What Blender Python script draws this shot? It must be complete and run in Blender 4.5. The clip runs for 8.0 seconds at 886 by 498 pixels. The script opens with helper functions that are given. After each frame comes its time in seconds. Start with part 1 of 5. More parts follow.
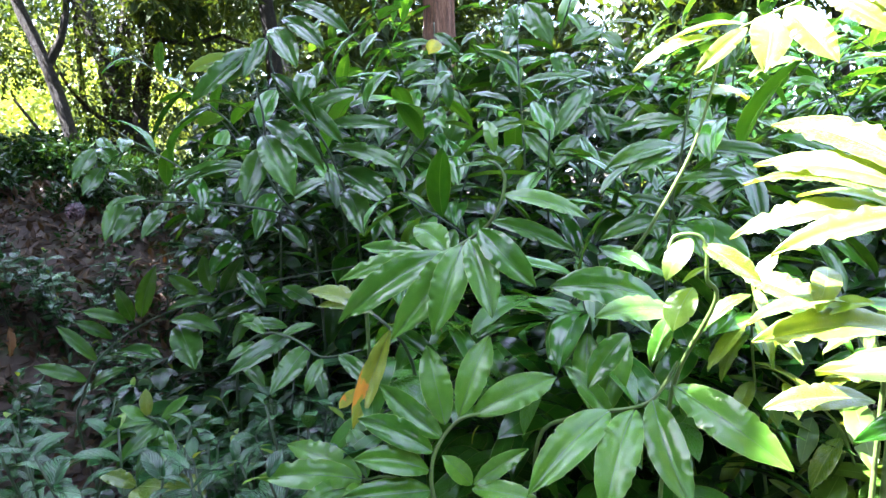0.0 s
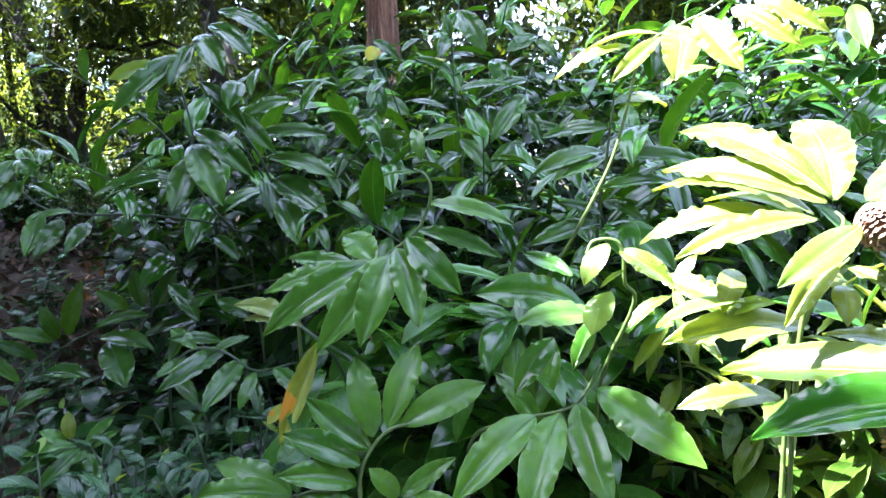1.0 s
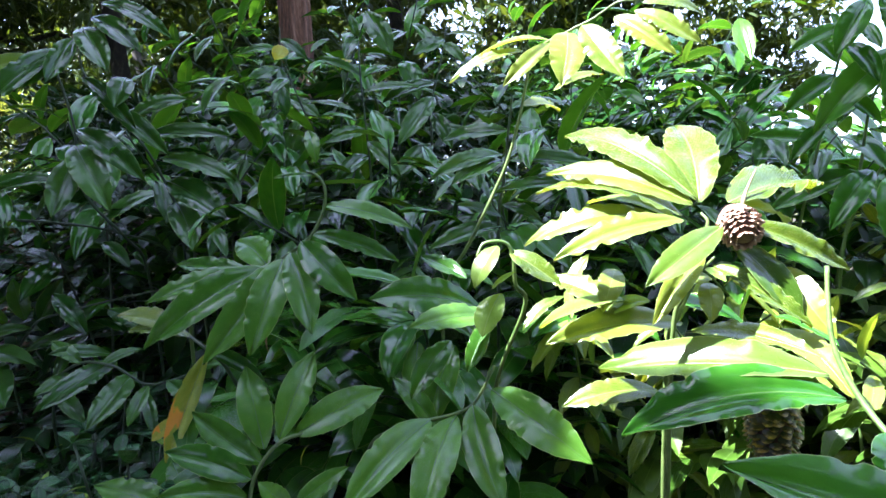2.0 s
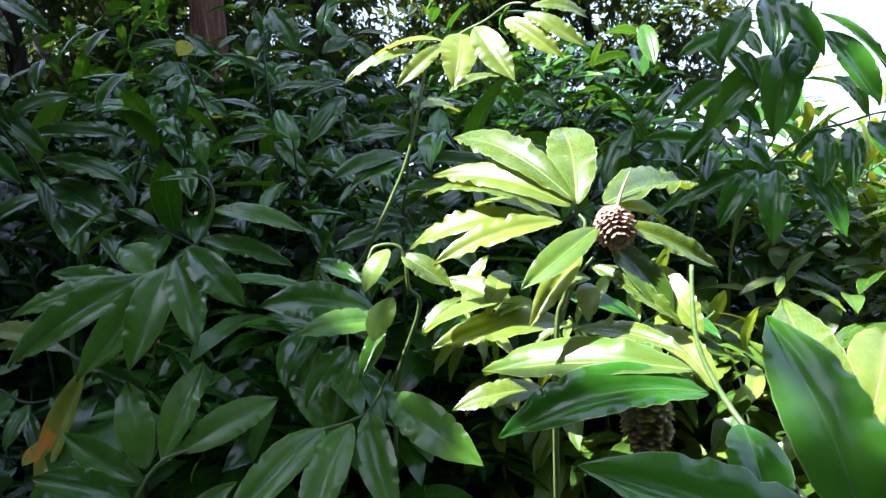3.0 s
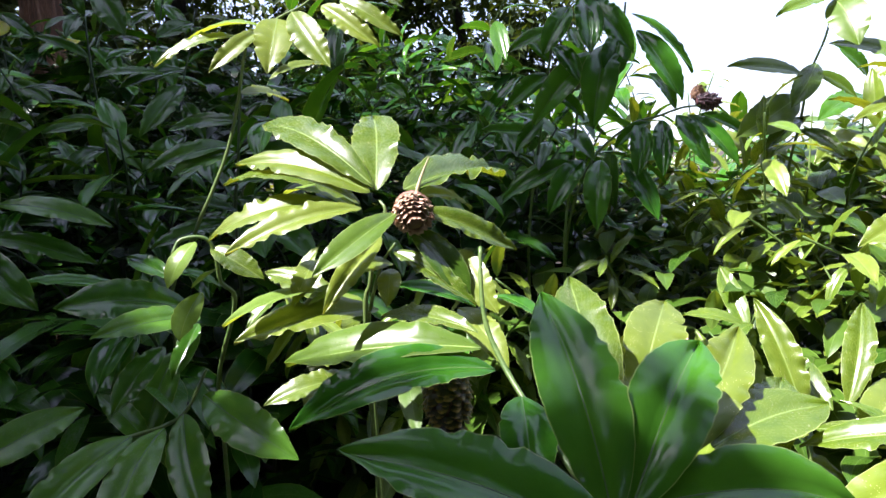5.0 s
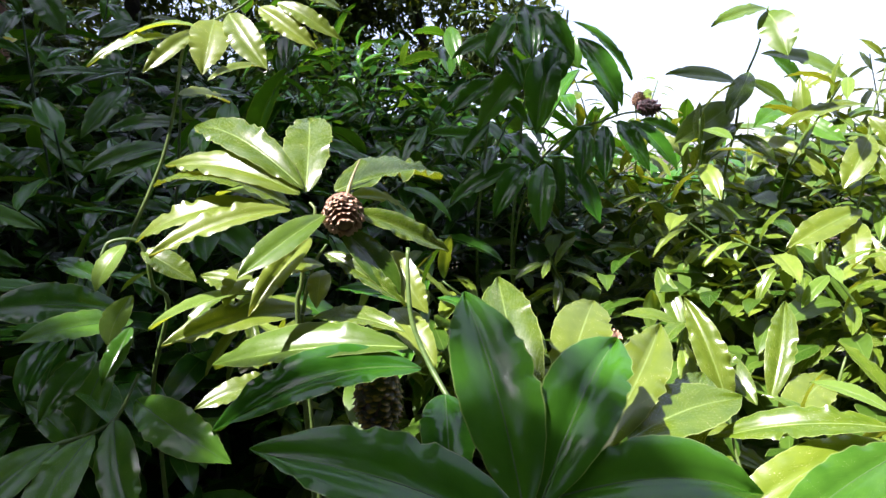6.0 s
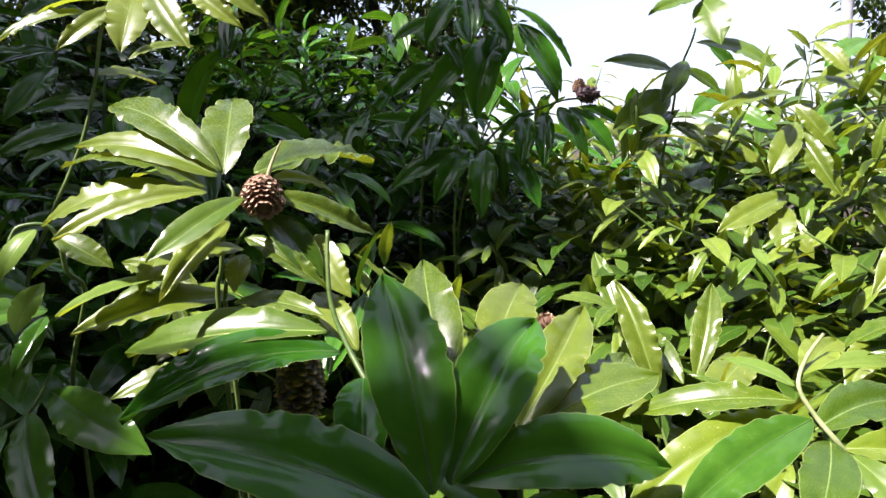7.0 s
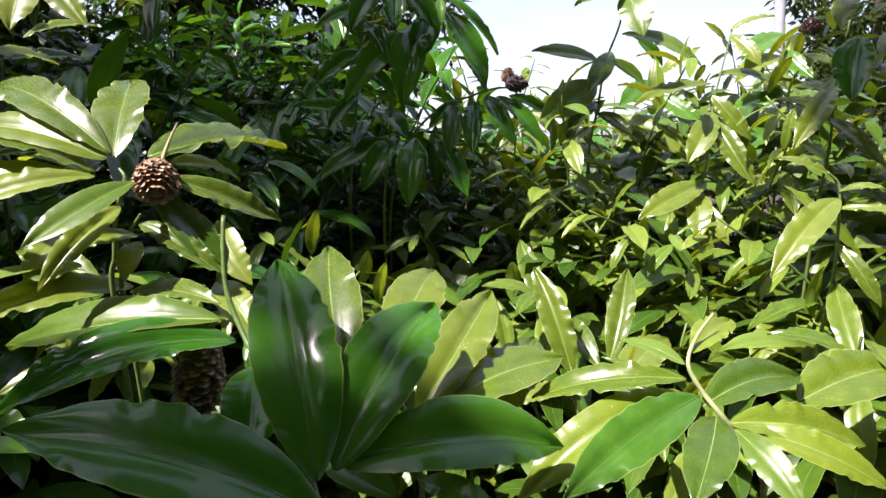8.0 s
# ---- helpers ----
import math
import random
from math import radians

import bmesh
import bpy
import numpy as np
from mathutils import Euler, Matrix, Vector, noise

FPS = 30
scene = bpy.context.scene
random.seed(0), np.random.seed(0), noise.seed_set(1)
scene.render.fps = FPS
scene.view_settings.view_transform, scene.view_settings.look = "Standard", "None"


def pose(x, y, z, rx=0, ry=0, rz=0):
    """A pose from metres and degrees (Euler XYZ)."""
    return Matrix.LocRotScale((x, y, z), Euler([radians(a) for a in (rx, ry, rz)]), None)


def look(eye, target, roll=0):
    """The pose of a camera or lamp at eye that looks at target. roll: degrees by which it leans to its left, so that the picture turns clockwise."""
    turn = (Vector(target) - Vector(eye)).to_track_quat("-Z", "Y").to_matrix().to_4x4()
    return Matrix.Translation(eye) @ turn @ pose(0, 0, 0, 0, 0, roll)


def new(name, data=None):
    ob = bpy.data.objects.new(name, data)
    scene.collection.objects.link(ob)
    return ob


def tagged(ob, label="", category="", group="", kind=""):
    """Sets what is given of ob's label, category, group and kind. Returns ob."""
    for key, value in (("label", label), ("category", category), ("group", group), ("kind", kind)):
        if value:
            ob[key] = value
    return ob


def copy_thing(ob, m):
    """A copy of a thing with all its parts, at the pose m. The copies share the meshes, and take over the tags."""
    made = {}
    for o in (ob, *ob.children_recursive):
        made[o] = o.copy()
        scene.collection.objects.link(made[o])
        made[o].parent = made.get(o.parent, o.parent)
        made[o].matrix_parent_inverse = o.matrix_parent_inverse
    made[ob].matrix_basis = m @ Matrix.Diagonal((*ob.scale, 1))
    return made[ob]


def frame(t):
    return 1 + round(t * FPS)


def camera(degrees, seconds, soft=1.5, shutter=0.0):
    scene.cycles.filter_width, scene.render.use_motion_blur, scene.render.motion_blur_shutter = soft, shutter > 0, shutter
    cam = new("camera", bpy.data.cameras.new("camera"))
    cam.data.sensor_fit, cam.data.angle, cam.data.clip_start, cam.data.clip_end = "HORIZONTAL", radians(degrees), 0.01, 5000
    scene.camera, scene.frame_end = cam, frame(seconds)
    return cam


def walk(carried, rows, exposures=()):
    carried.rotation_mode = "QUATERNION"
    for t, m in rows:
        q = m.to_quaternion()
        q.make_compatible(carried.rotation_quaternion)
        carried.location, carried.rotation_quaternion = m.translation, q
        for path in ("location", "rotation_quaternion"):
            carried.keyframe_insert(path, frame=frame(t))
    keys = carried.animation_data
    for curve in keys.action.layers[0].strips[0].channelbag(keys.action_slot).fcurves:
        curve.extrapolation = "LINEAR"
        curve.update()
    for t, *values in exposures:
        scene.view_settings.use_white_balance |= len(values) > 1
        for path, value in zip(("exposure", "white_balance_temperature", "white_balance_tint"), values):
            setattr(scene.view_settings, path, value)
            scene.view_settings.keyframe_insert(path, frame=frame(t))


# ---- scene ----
cam = camera(72.3, 8.0)
# seconds, eye, the point looked at, lean
PATH = [
    (0.0, (0.059, 0.036, 1.463), (0.015, 2.022, 1.23), -2.2),
    (0.5, (0.096, 0.039, 1.465), (0.131, 2.026, 1.237), -2.4),
    (1.0, (0.133, 0.042, 1.468), (0.232, 2.027, 1.245), -3.0),
    (1.5, (0.167, 0.049, 1.465), (0.39, 2.024, 1.241), -3.0),
    (3.0, (0.298, 0.049, 1.465), (0.85, 1.956, 1.225), -3.2),
    (3.5, (0.337, 0.034, 1.463), (1.002, 1.905, 1.219), -3.2),
    (4.0, (0.364, 0.027, 1.459), (1.102, 1.87, 1.212), -3.1),
    (4.5, (0.406, 0.018, 1.448), (1.227, 1.822, 1.177), -3.4),
    (6.0, (0.484, -0.041, 1.433), (1.473, 1.677, 1.166), -3.3),
    (6.5, (0.514, -0.054, 1.426), (1.56, 1.626, 1.138), -3.1),
    (7.0, (0.54, -0.068, 1.417), (1.635, 1.577, 1.109), -3.1),
    (7.5, (0.573, -0.086, 1.407), (1.723, 1.517, 1.077), -3.0),
    (8.0, (0.609, -0.111, 1.4), (1.824, 1.441, 1.059), -2.8),
]
EXPOSURES = [(0.0, 4.45, 5650, 22), (1.0, 4.05, 5550, 22), (1.7, 3.5, 5450, 23), (2.8, 2.6, 5500, 24), (4.0, 2.1, 5750, 25), (6.0, 1.8, 6050, 26), (8.0, 1.45, 6350, 26)]
walk(cam, [(t, look(eye, target, lean)) for t, eye, target, lean in PATH], EXPOSURES)

# ---- daylight ----
SUN_EL, SUN_AZ = 58.0, 182.0         # height, and degrees round from the x axis
sun_way = Vector((math.cos(radians(SUN_EL)) * math.cos(radians(SUN_AZ)),
                  math.cos(radians(SUN_EL)) * math.sin(radians(SUN_AZ)), math.sin(radians(SUN_EL))))
sun = new("sun", bpy.data.lights.new("sun", "SUN"))
sun.data.energy, sun.data.angle, sun.data.color = 5.0, radians(0.55), (1.0, 0.94, 0.82)
sun.matrix_basis = look(sun_way * 40, (0, 0, 0))
world = bpy.data.worlds.new("sky")
scene.world = world
world.use_nodes = True
sky = world.node_tree.nodes.new("ShaderNodeTexSky")
sky.sky_type, sky.sun_disc = "NISHITA", False
sky.sun_elevation, sky.sun_rotation = radians(SUN_EL), radians(90 - SUN_AZ)
sky.air_density, sky.dust_density, sky.ozone_density = 1.0, 1.5, 1.5
# thin bright haze all round, thickest low over the horizon
wt = world.node_tree
direction = wt.nodes.new("ShaderNodeTexCoord")
parts = wt.nodes.new("ShaderNodeSeparateXYZ")
wt.links.new(direction.outputs["Generated"], parts.inputs[0])
haze = wt.nodes.new("ShaderNodeValToRGB")
for spot, (at, tone) in zip((*haze.color_ramp.elements, haze.color_ramp.elements.new(0.5)), ((0.12, 0.55), (0.85, 0.46), (0.42, 0.34))):
    spot.position, spot.color = at, (tone, tone, tone, 1)
wt.links.new(parts.outputs[2], haze.inputs[0])
clouds = wt.nodes.new("ShaderNodeTexNoise")
clouds.inputs["Scale"].default_value, clouds.inputs["Detail"].default_value = 3.0, 6.0
wt.links.new(direction.outputs["Generated"], clouds.inputs["Vector"])
veil = wt.nodes.new("ShaderNodeMix")
veil.data_type, veil.blend_type = "RGBA", "MULTIPLY"
veil.inputs[0].default_value = 0.35
wt.links.new(haze.outputs[0], veil.inputs[6])
wt.links.new(clouds.outputs[0], veil.inputs[7])
tint = wt.nodes.new("ShaderNodeMix")
tint.data_type, tint.blend_type = "RGBA", "MULTIPLY"
tint.inputs[0].default_value, tint.inputs[7].default_value = 1.0, (0.92, 0.98, 1.10, 1)
wt.links.new(veil.outputs[2], tint.inputs[6])
back = wt.nodes["Background"]
back.inputs["Strength"].default_value = 0.055
wt.links.new(sky.outputs[0], back.inputs["Color"])
bright = wt.nodes.new("ShaderNodeBackground")
bright.inputs["Strength"].default_value = 0.51
wt.links.new(tint.outputs[2], bright.inputs["Color"])
both = wt.nodes.new("ShaderNodeAddShader")
wt.links.new(back.outputs[0], both.inputs[0])
wt.links.new(bright.outputs[0], both.inputs[1])
wt.links.new(both.outputs[0], wt.nodes["World Output"].inputs["Surface"])


# ---- materials ----
def material(name):
    m = bpy.data.materials.new(name)
    m.use_nodes = True
    t = m.node_tree
    return m, t, t.nodes["Principled BSDF"], t.nodes["Material Output"]


def node(t, kind, **values):
    n = t.nodes.new(kind)
    for key, value in values.items():
        n.inputs[key.replace("_", " ")].default_value = value
    return n


def maths(t, op, a, b=None, clamp=False):
    n = t.nodes.new("ShaderNodeMath")
    n.operation, n.use_clamp = op, clamp
    for i, v in enumerate((a, b)):
        if v is None:
            continue
        if isinstance(v, (int, float)):
            n.inputs[i].default_value = v
        else:
            t.links.new(v, n.inputs[i])
    return n.outputs[0]


def blend(t, fac, a, b, mode="MIX"):
    n = t.nodes.new("ShaderNodeMix")
    n.data_type, n.blend_type = "RGBA", mode
    for i, v in ((0, fac), (6, a), (7, b)):
        if isinstance(v, (int, float)):
            n.inputs[i].default_value = v
        elif isinstance(v, tuple):
            n.inputs[i].default_value = (*v, 1)
        else:
            t.links.new(v, n.inputs[i])
    return n.outputs[2]


def ramp(t, fac, *stops):
    n = t.nodes.new("ShaderNodeValToRGB")
    while len(n.color_ramp.elements) < len(stops):
        n.color_ramp.elements.new(0.5)
    for e, (p, c) in zip(n.color_ramp.elements, stops):
        e.position, e.color = p, (*c, 1)
    t.links.new(fac, n.inputs[0])
    return n.outputs[0]


def leaf_material(name, dark, light, rib, thin=0.2, rough=0.20, veins=1.0, spots=0.0, islands=False, burnt=0.0, gloss=0.27):
    """A glossy leaf: paler midrib, fine slanting veins, mottling, light that comes through the blade."""
    m, t, bsdf, out = material(name)
    uv = t.nodes.new("ShaderNodeUVMap")
    sep = t.nodes.new("ShaderNodeSeparateXYZ")
    t.links.new(uv.outputs[0], sep.inputs[0])
    across = maths(t, "ABSOLUTE", maths(t, "SUBTRACT", sep.outputs[0], 0.5))
    info = t.nodes.new("ShaderNodeNewGeometry" if islands else "ShaderNodeObjectInfo")
    chance = info.outputs["Random Per Island" if islands else "Random"]
    shift = t.nodes.new("ShaderNodeVectorMath")
    shift.operation = "MULTIPLY_ADD"
    t.links.new(uv.outputs[0], shift.inputs[0])
    shift.inputs[1].default_value = (1, 2.5, 1)
    t.links.new(maths(t, "MULTIPLY", chance, 37.0), shift.inputs[2])
    mott = node(t, "ShaderNodeTexNoise", Scale=3.5, Detail=4.0)
    t.links.new(shift.outputs[0], mott.inputs["Vector"])
    fine = node(t, "ShaderNodeTexNoise", Scale=22.0, Detail=3.0)
    t.links.new(shift.outputs[0], fine.inputs["Vector"])
    tone = maths(t, "ADD", maths(t, "MULTIPLY", mott.outputs[0], 0.75), maths(t, "MULTIPLY", chance, 0.75))
    tone = maths(t, "SUBTRACT", tone, 0.28, clamp=True)
    col = blend(t, tone, dark, light)
    # parallel veins that run out from the midrib towards the tip, uneven like brushed strokes
    lines = t.nodes.new("ShaderNodeCombineXYZ")
    t.links.new(maths(t, "SUBTRACT", maths(t, "MULTIPLY", sep.outputs[1], 75.0), maths(t, "MULTIPLY", across, 62.0)), lines.inputs[0])
    t.links.new(maths(t, "MULTIPLY", across, 5.0), lines.inputs[1])
    t.links.new(maths(t, "MULTIPLY", chance, 53.0), lines.inputs[2])
    strokes = node(t, "ShaderNodeTexNoise", Scale=1.0, Detail=2.0)
    t.links.new(lines.outputs[0], strokes.inputs["Vector"])
    col = blend(t, maths(t, "MULTIPLY", maths(t, "SUBTRACT", strokes.outputs[0], 0.45, clamp=True), 0.9 * min(veins, 1.0)), col, light)
    ribline = maths(t, "SUBTRACT", 1.0, maths(t, "MULTIPLY", across, 46.0), clamp=True)
    ribline = maths(t, "MULTIPLY", ribline, 0.6)
    col = blend(t, ribline, col, rib)
    rim = maths(t, "MULTIPLY", maths(t, "SUBTRACT", across, 0.478), 60.0, clamp=True)
    col = blend(t, maths(t, "MULTIPLY", rim, 0.15 if veins > 2 else 0.8), col, blend(t, 0.5, rib, (0.30, 0.36, 0.12)))
    if burnt:
        n = node(t, "ShaderNodeTexNoise", Scale=2.2, Detail=5.0)
        t.links.new(shift.outputs[0], n.inputs["Vector"])
        f = maths(t, "ADD", n.outputs[0], maths(t, "SUBTRACT", 0.34, maths(t, "ABSOLUTE", maths(t, "SUBTRACT", sep.outputs[1], 0.62))))
        f = maths(t, "ADD", f, maths(t, "MULTIPLY", maths(t, "SUBTRACT", sep.outputs[0], 0.6), 0.45))
        burn = ramp(t, f, (0.80, (0, 0, 0)), (0.88, (1, 1, 1)))
        col = blend(t, maths(t, "MULTIPLY", burn, burnt), col, (0.60, 0.27, 0.035))
    if spots:
        v = t.nodes.new("ShaderNodeTexVoronoi")
        v.inputs["Scale"].default_value = 27.0
        t.links.new(shift.outputs[0], v.inputs["Vector"])
        size = maths(t, "MULTIPLY", maths(t, "SUBTRACT", mott.outputs[0], 0.38, clamp=True), 0.62)
        col = blend(t, maths(t, "MULTIPLY", maths(t, "LESS_THAN", v.outputs["Distance"], size), spots), col, (0.55, 0.56, 0.42))
    t.links.new(col, bsdf.inputs["Base Color"])
    rg = maths(t, "ADD", maths(t, "MULTIPLY", fine.outputs[0], 0.16), rough - 0.08)
    rg = maths(t, "ADD", rg, maths(t, "MULTIPLY", chance, 0.10))
    rg = maths(t, "ADD", rg, maths(t, "MULTIPLY", maths(t, "SUBTRACT", strokes.outputs[0], 0.5), 0.12))
    t.links.new(rg, bsdf.inputs["Roughness"])
    bsdf.inputs["Specular IOR Level"].default_value = gloss
    height = maths(t, "ADD", maths(t, "MULTIPLY", mott.outputs[0], 0.7), maths(t, "MULTIPLY", strokes.outputs[0], 0.22))
    if veins > 2:
        height = maths(t, "ADD", maths(t, "MULTIPLY", maths(t, "SINE", maths(t, "ADD", maths(t, "MULTIPLY", sep.outputs[1], 55.0), maths(t, "MULTIPLY", across, -42.0))), 1.1), height)
    height = maths(t, "SUBTRACT", height, maths(t, "MULTIPLY", ribline, 1.5))
    bump = node(t, "ShaderNodeBump", Strength=0.45 if veins > 2 else 0.2, Distance=0.0015)
    t.links.new(height, bump.inputs["Height"])
    t.links.new(bump.outputs[0], bsdf.inputs["Normal"])
    glow = node(t, "ShaderNodeBsdfTranslucent")
    t.links.new(blend(t, 1.0, col, (3.0, 2.2, 0.5), "MULTIPLY"), glow.inputs["Color"])
    mix = t.nodes.new("ShaderNodeMixShader")
    mix.inputs[0].default_value = thin
    t.links.new(bsdf.outputs[0], mix.inputs[1])
    t.links.new(glow.outputs[0], mix.inputs[2])
    t.links.new(mix.outputs[0], out.inputs["Surface"])
    return m


def rough_material(name, a, b, scale=8.0, rough=0.8, bump=0.5, depth=0.01, stretch=(1, 1, 1), c=None):
    m, t, bsdf, out = material(name)
    coord = t.nodes.new("ShaderNodeTexCoord")
    mapping = t.nodes.new("ShaderNodeMapping")
    mapping.inputs["Scale"].default_value = stretch
    t.links.new(coord.outputs["Object"], mapping.inputs["Vector"])
    big = node(t, "ShaderNodeTexNoise", Scale=scale, Detail=8.0, Roughness=0.65)
    small = node(t, "ShaderNodeTexNoise", Scale=scale * 7, Detail=4.0)
    for n in (big, small):
        t.links.new(mapping.outputs[0], n.inputs["Vector"])
    mixed = maths(t, "ADD", maths(t, "MULTIPLY", big.outputs[0], 0.7), maths(t, "MULTIPLY", small.outputs[0], 0.3))
    stops = [(0.36, a), (0.62, b)] if c is None else [(0.34, a), (0.52, b), (0.66, c)]
    t.links.new(ramp(t, mixed, *stops), bsdf.inputs["Base Color"])
    bsdf.inputs["Roughness"].default_value = rough
    bn = node(t, "ShaderNodeBump", Strength=bump, Distance=depth)
    t.links.new(mixed, bn.inputs["Height"])
    t.links.new(bn.outputs[0], bsdf.inputs["Normal"])
    return m


# Ginger leaf colours carry the light: pale copies for sun, dark for shade.
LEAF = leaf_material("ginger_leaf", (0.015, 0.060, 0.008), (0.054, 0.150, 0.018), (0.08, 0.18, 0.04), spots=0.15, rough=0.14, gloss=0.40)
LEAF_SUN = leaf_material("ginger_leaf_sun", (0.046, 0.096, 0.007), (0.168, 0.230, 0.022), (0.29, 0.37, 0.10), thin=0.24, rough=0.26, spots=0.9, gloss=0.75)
# Thicket cane leaf with sunlight put into its colour.
LEAF_CANE_SUN = leaf_material("sunlit_cane_leaf", (0.044, 0.102, 0.006), (0.180, 0.260, 0.024), (0.27, 0.35, 0.09), thin=0.22, rough=0.27, spots=0.5, gloss=0.6)
LEAF_YOUNG = leaf_material("young_leaf", (0.095, 0.190, 0.025), (0.180, 0.285, 0.055), (0.32, 0.42, 0.12), thin=0.35)
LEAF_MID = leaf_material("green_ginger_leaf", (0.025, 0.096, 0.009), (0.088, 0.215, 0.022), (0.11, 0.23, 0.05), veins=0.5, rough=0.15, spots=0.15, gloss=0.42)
# Sunlight put into a fresh green, for the lit whitish shoot.
LEAF_GREEN = leaf_material("sunlit_green_leaf", (0.062, 0.120, 0.008), (0.195, 0.268, 0.022), (0.28, 0.38, 0.10), thin=0.2, rough=0.25, veins=0.6, spots=0.8, gloss=0.55)
# Half-lit tone put into the colour, between sunlit and shaded leaves.
LEAF_OLIVE = leaf_material("half_lit_olive_leaf", (0.030, 0.074, 0.006), (0.095, 0.172, 0.016), (0.18, 0.27, 0.07), rough=0.24, veins=0.6, spots=0.3, gloss=0.55)
# Shade put into a deep green, for canes standing in the dark.
LEAF_DEEP_SHADE = leaf_material("shaded_deep_leaf", (0.019, 0.094, 0.007), (0.054, 0.180, 0.013), (0.14, 0.28, 0.06), rough=0.11, veins=0.7, gloss=0.40)
# Low and inner thicket leaves: shade or sun put into each colour.
LEAF_MASS_SHADE = leaf_material("low_shaded_leaf", (0.003, 0.020, 0.003), (0.012, 0.058, 0.007), (0.04, 0.09, 0.03), rough=0.22, islands=True, gloss=0.22)
LEAF_FILL = leaf_material("inner_ginger_leaf", (0.014, 0.072, 0.007), (0.055, 0.165, 0.016), (0.10, 0.20, 0.05), rough=0.18, islands=True, gloss=0.4)
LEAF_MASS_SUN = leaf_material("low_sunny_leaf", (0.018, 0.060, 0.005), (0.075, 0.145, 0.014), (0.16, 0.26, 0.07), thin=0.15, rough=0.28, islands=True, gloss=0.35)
LEAF_YELLOW = leaf_material("yellow_leaf", (0.14, 0.24, 0.03), (0.40, 0.40, 0.06), (0.42, 0.44, 0.14), thin=0.35, burnt=0.85)
LEAF_LEMON = leaf_material("lemon_leaf", (0.36, 0.36, 0.02), (0.52, 0.50, 0.04), (0.55, 0.55, 0.15), thin=0.4)
LEAF_BROWN = leaf_material("withered_leaf", (0.050, 0.026, 0.014), (0.160, 0.090, 0.050), (0.15, 0.10, 0.06), thin=0.15, rough=0.6, gloss=0.2)
LEAF_LOW = leaf_material("shrub_leaf", (0.008, 0.046, 0.012), (0.030, 0.108, 0.026), (0.08, 0.16, 0.06), thin=0.15, rough=0.18, veins=3.0, gloss=0.7)
LEAF_TREE = leaf_material("tree_leaf", (0.020, 0.050, 0.010), (0.062, 0.112, 0.022), (0.09, 0.15, 0.05), thin=0.3, rough=0.4, islands=True)
# Deep shade put into the colour, near-black for foliage in the dark.
LEAF_BACK_SHADE = leaf_material("shaded_back_leaf", (0.005, 0.022, 0.004), (0.018, 0.055, 0.008), (0.05, 0.10, 0.03), thin=0.12, islands=True, gloss=0.25)
# Bright sun put into the leaf colour, for bushes in the clearing.
LEAF_FAR_SUN = leaf_material("sunlit_far_leaf", (0.060, 0.118, 0.026), (0.165, 0.235, 0.070), (0.22, 0.29, 0.10), thin=0.35, rough=0.45, islands=True)
# Tree shade put into the leaf colour, for the woods.
LEAF_WOOD_SHADE = leaf_material("shaded_wood_leaf", (0.010, 0.028, 0.005), (0.042, 0.076, 0.014), (0.08, 0.10, 0.03), thin=0.3, rough=0.45, islands=True, gloss=0.25)
LEAF_DRY = leaf_material("dry_leaf", (0.022, 0.013, 0.007), (0.090, 0.055, 0.030), (0.10, 0.07, 0.04), thin=0.1, rough=0.6, islands=True)
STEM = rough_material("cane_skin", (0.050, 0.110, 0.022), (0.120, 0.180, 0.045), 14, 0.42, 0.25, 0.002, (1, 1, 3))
# Sunlight put into cane skin colours; STEM_SUN also suits a whitish shoot.
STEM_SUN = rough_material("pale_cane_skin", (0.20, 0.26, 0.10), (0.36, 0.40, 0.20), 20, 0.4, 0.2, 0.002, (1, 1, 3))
STEM_LIT = rough_material("lit_cane_skin", (0.070, 0.130, 0.030), (0.150, 0.210, 0.060), 20, 0.4, 0.2, 0.002, (1, 1, 3))
RIB = rough_material("midrib_skin", (0.13, 0.22, 0.05), (0.24, 0.33, 0.09), 20, 0.35, 0.1, 0.001)
# Darker midrib to go with leaves coloured for shade.
RIB_DARK = rough_material("dark_midrib_skin", (0.035, 0.090, 0.018), (0.075, 0.150, 0.035), 20, 0.35, 0.1, 0.001)
SEED = rough_material("pale_seed", (0.6, 0.55, 0.52), (0.8, 0.76, 0.72), 60, 0.4, 0.2, 0.001)
STEM_PALE = rough_material("withered_skin", (0.16, 0.15, 0.06), (0.34, 0.30, 0.15), 30, 0.5, 0.3, 0.002)
# Cane skin with shade put into its colour.
STEM_SHADE = rough_material("shaded_cane_skin", (0.020, 0.045, 0.018), (0.050, 0.085, 0.030), 14, 0.45, 0.25, 0.002, (1, 1, 3))


def cone_material(name, base, body, edge, rough=0.45):
    """A bract: crevice shade put into its tucked-in base, paler towards its rim, each a little different."""
    m, t, bsdf, out = material(name)
    coord = t.nodes.new("ShaderNodeTexCoord")
    sep = t.nodes.new("ShaderNodeSeparateXYZ")
    t.links.new(coord.outputs["Object"], sep.inputs[0])
    info = t.nodes.new("ShaderNodeObjectInfo")
    n = node(t, "ShaderNodeTexNoise", Scale=5.0, Detail=5.0)
    t.links.new(coord.outputs["Object"], n.inputs["Vector"])
    along = maths(t, "ADD", maths(t, "MULTIPLY", sep.outputs[1], 1.1), maths(t, "MULTIPLY", maths(t, "SUBTRACT", n.outputs[0], 0.5), 0.7))
    along = maths(t, "ADD", along, maths(t, "MULTIPLY", maths(t, "SUBTRACT", info.outputs["Random"], 0.5), 0.35))
    t.links.new(ramp(t, along, (0.15, base), (0.5, body), (0.85, edge)), bsdf.inputs["Base Color"])
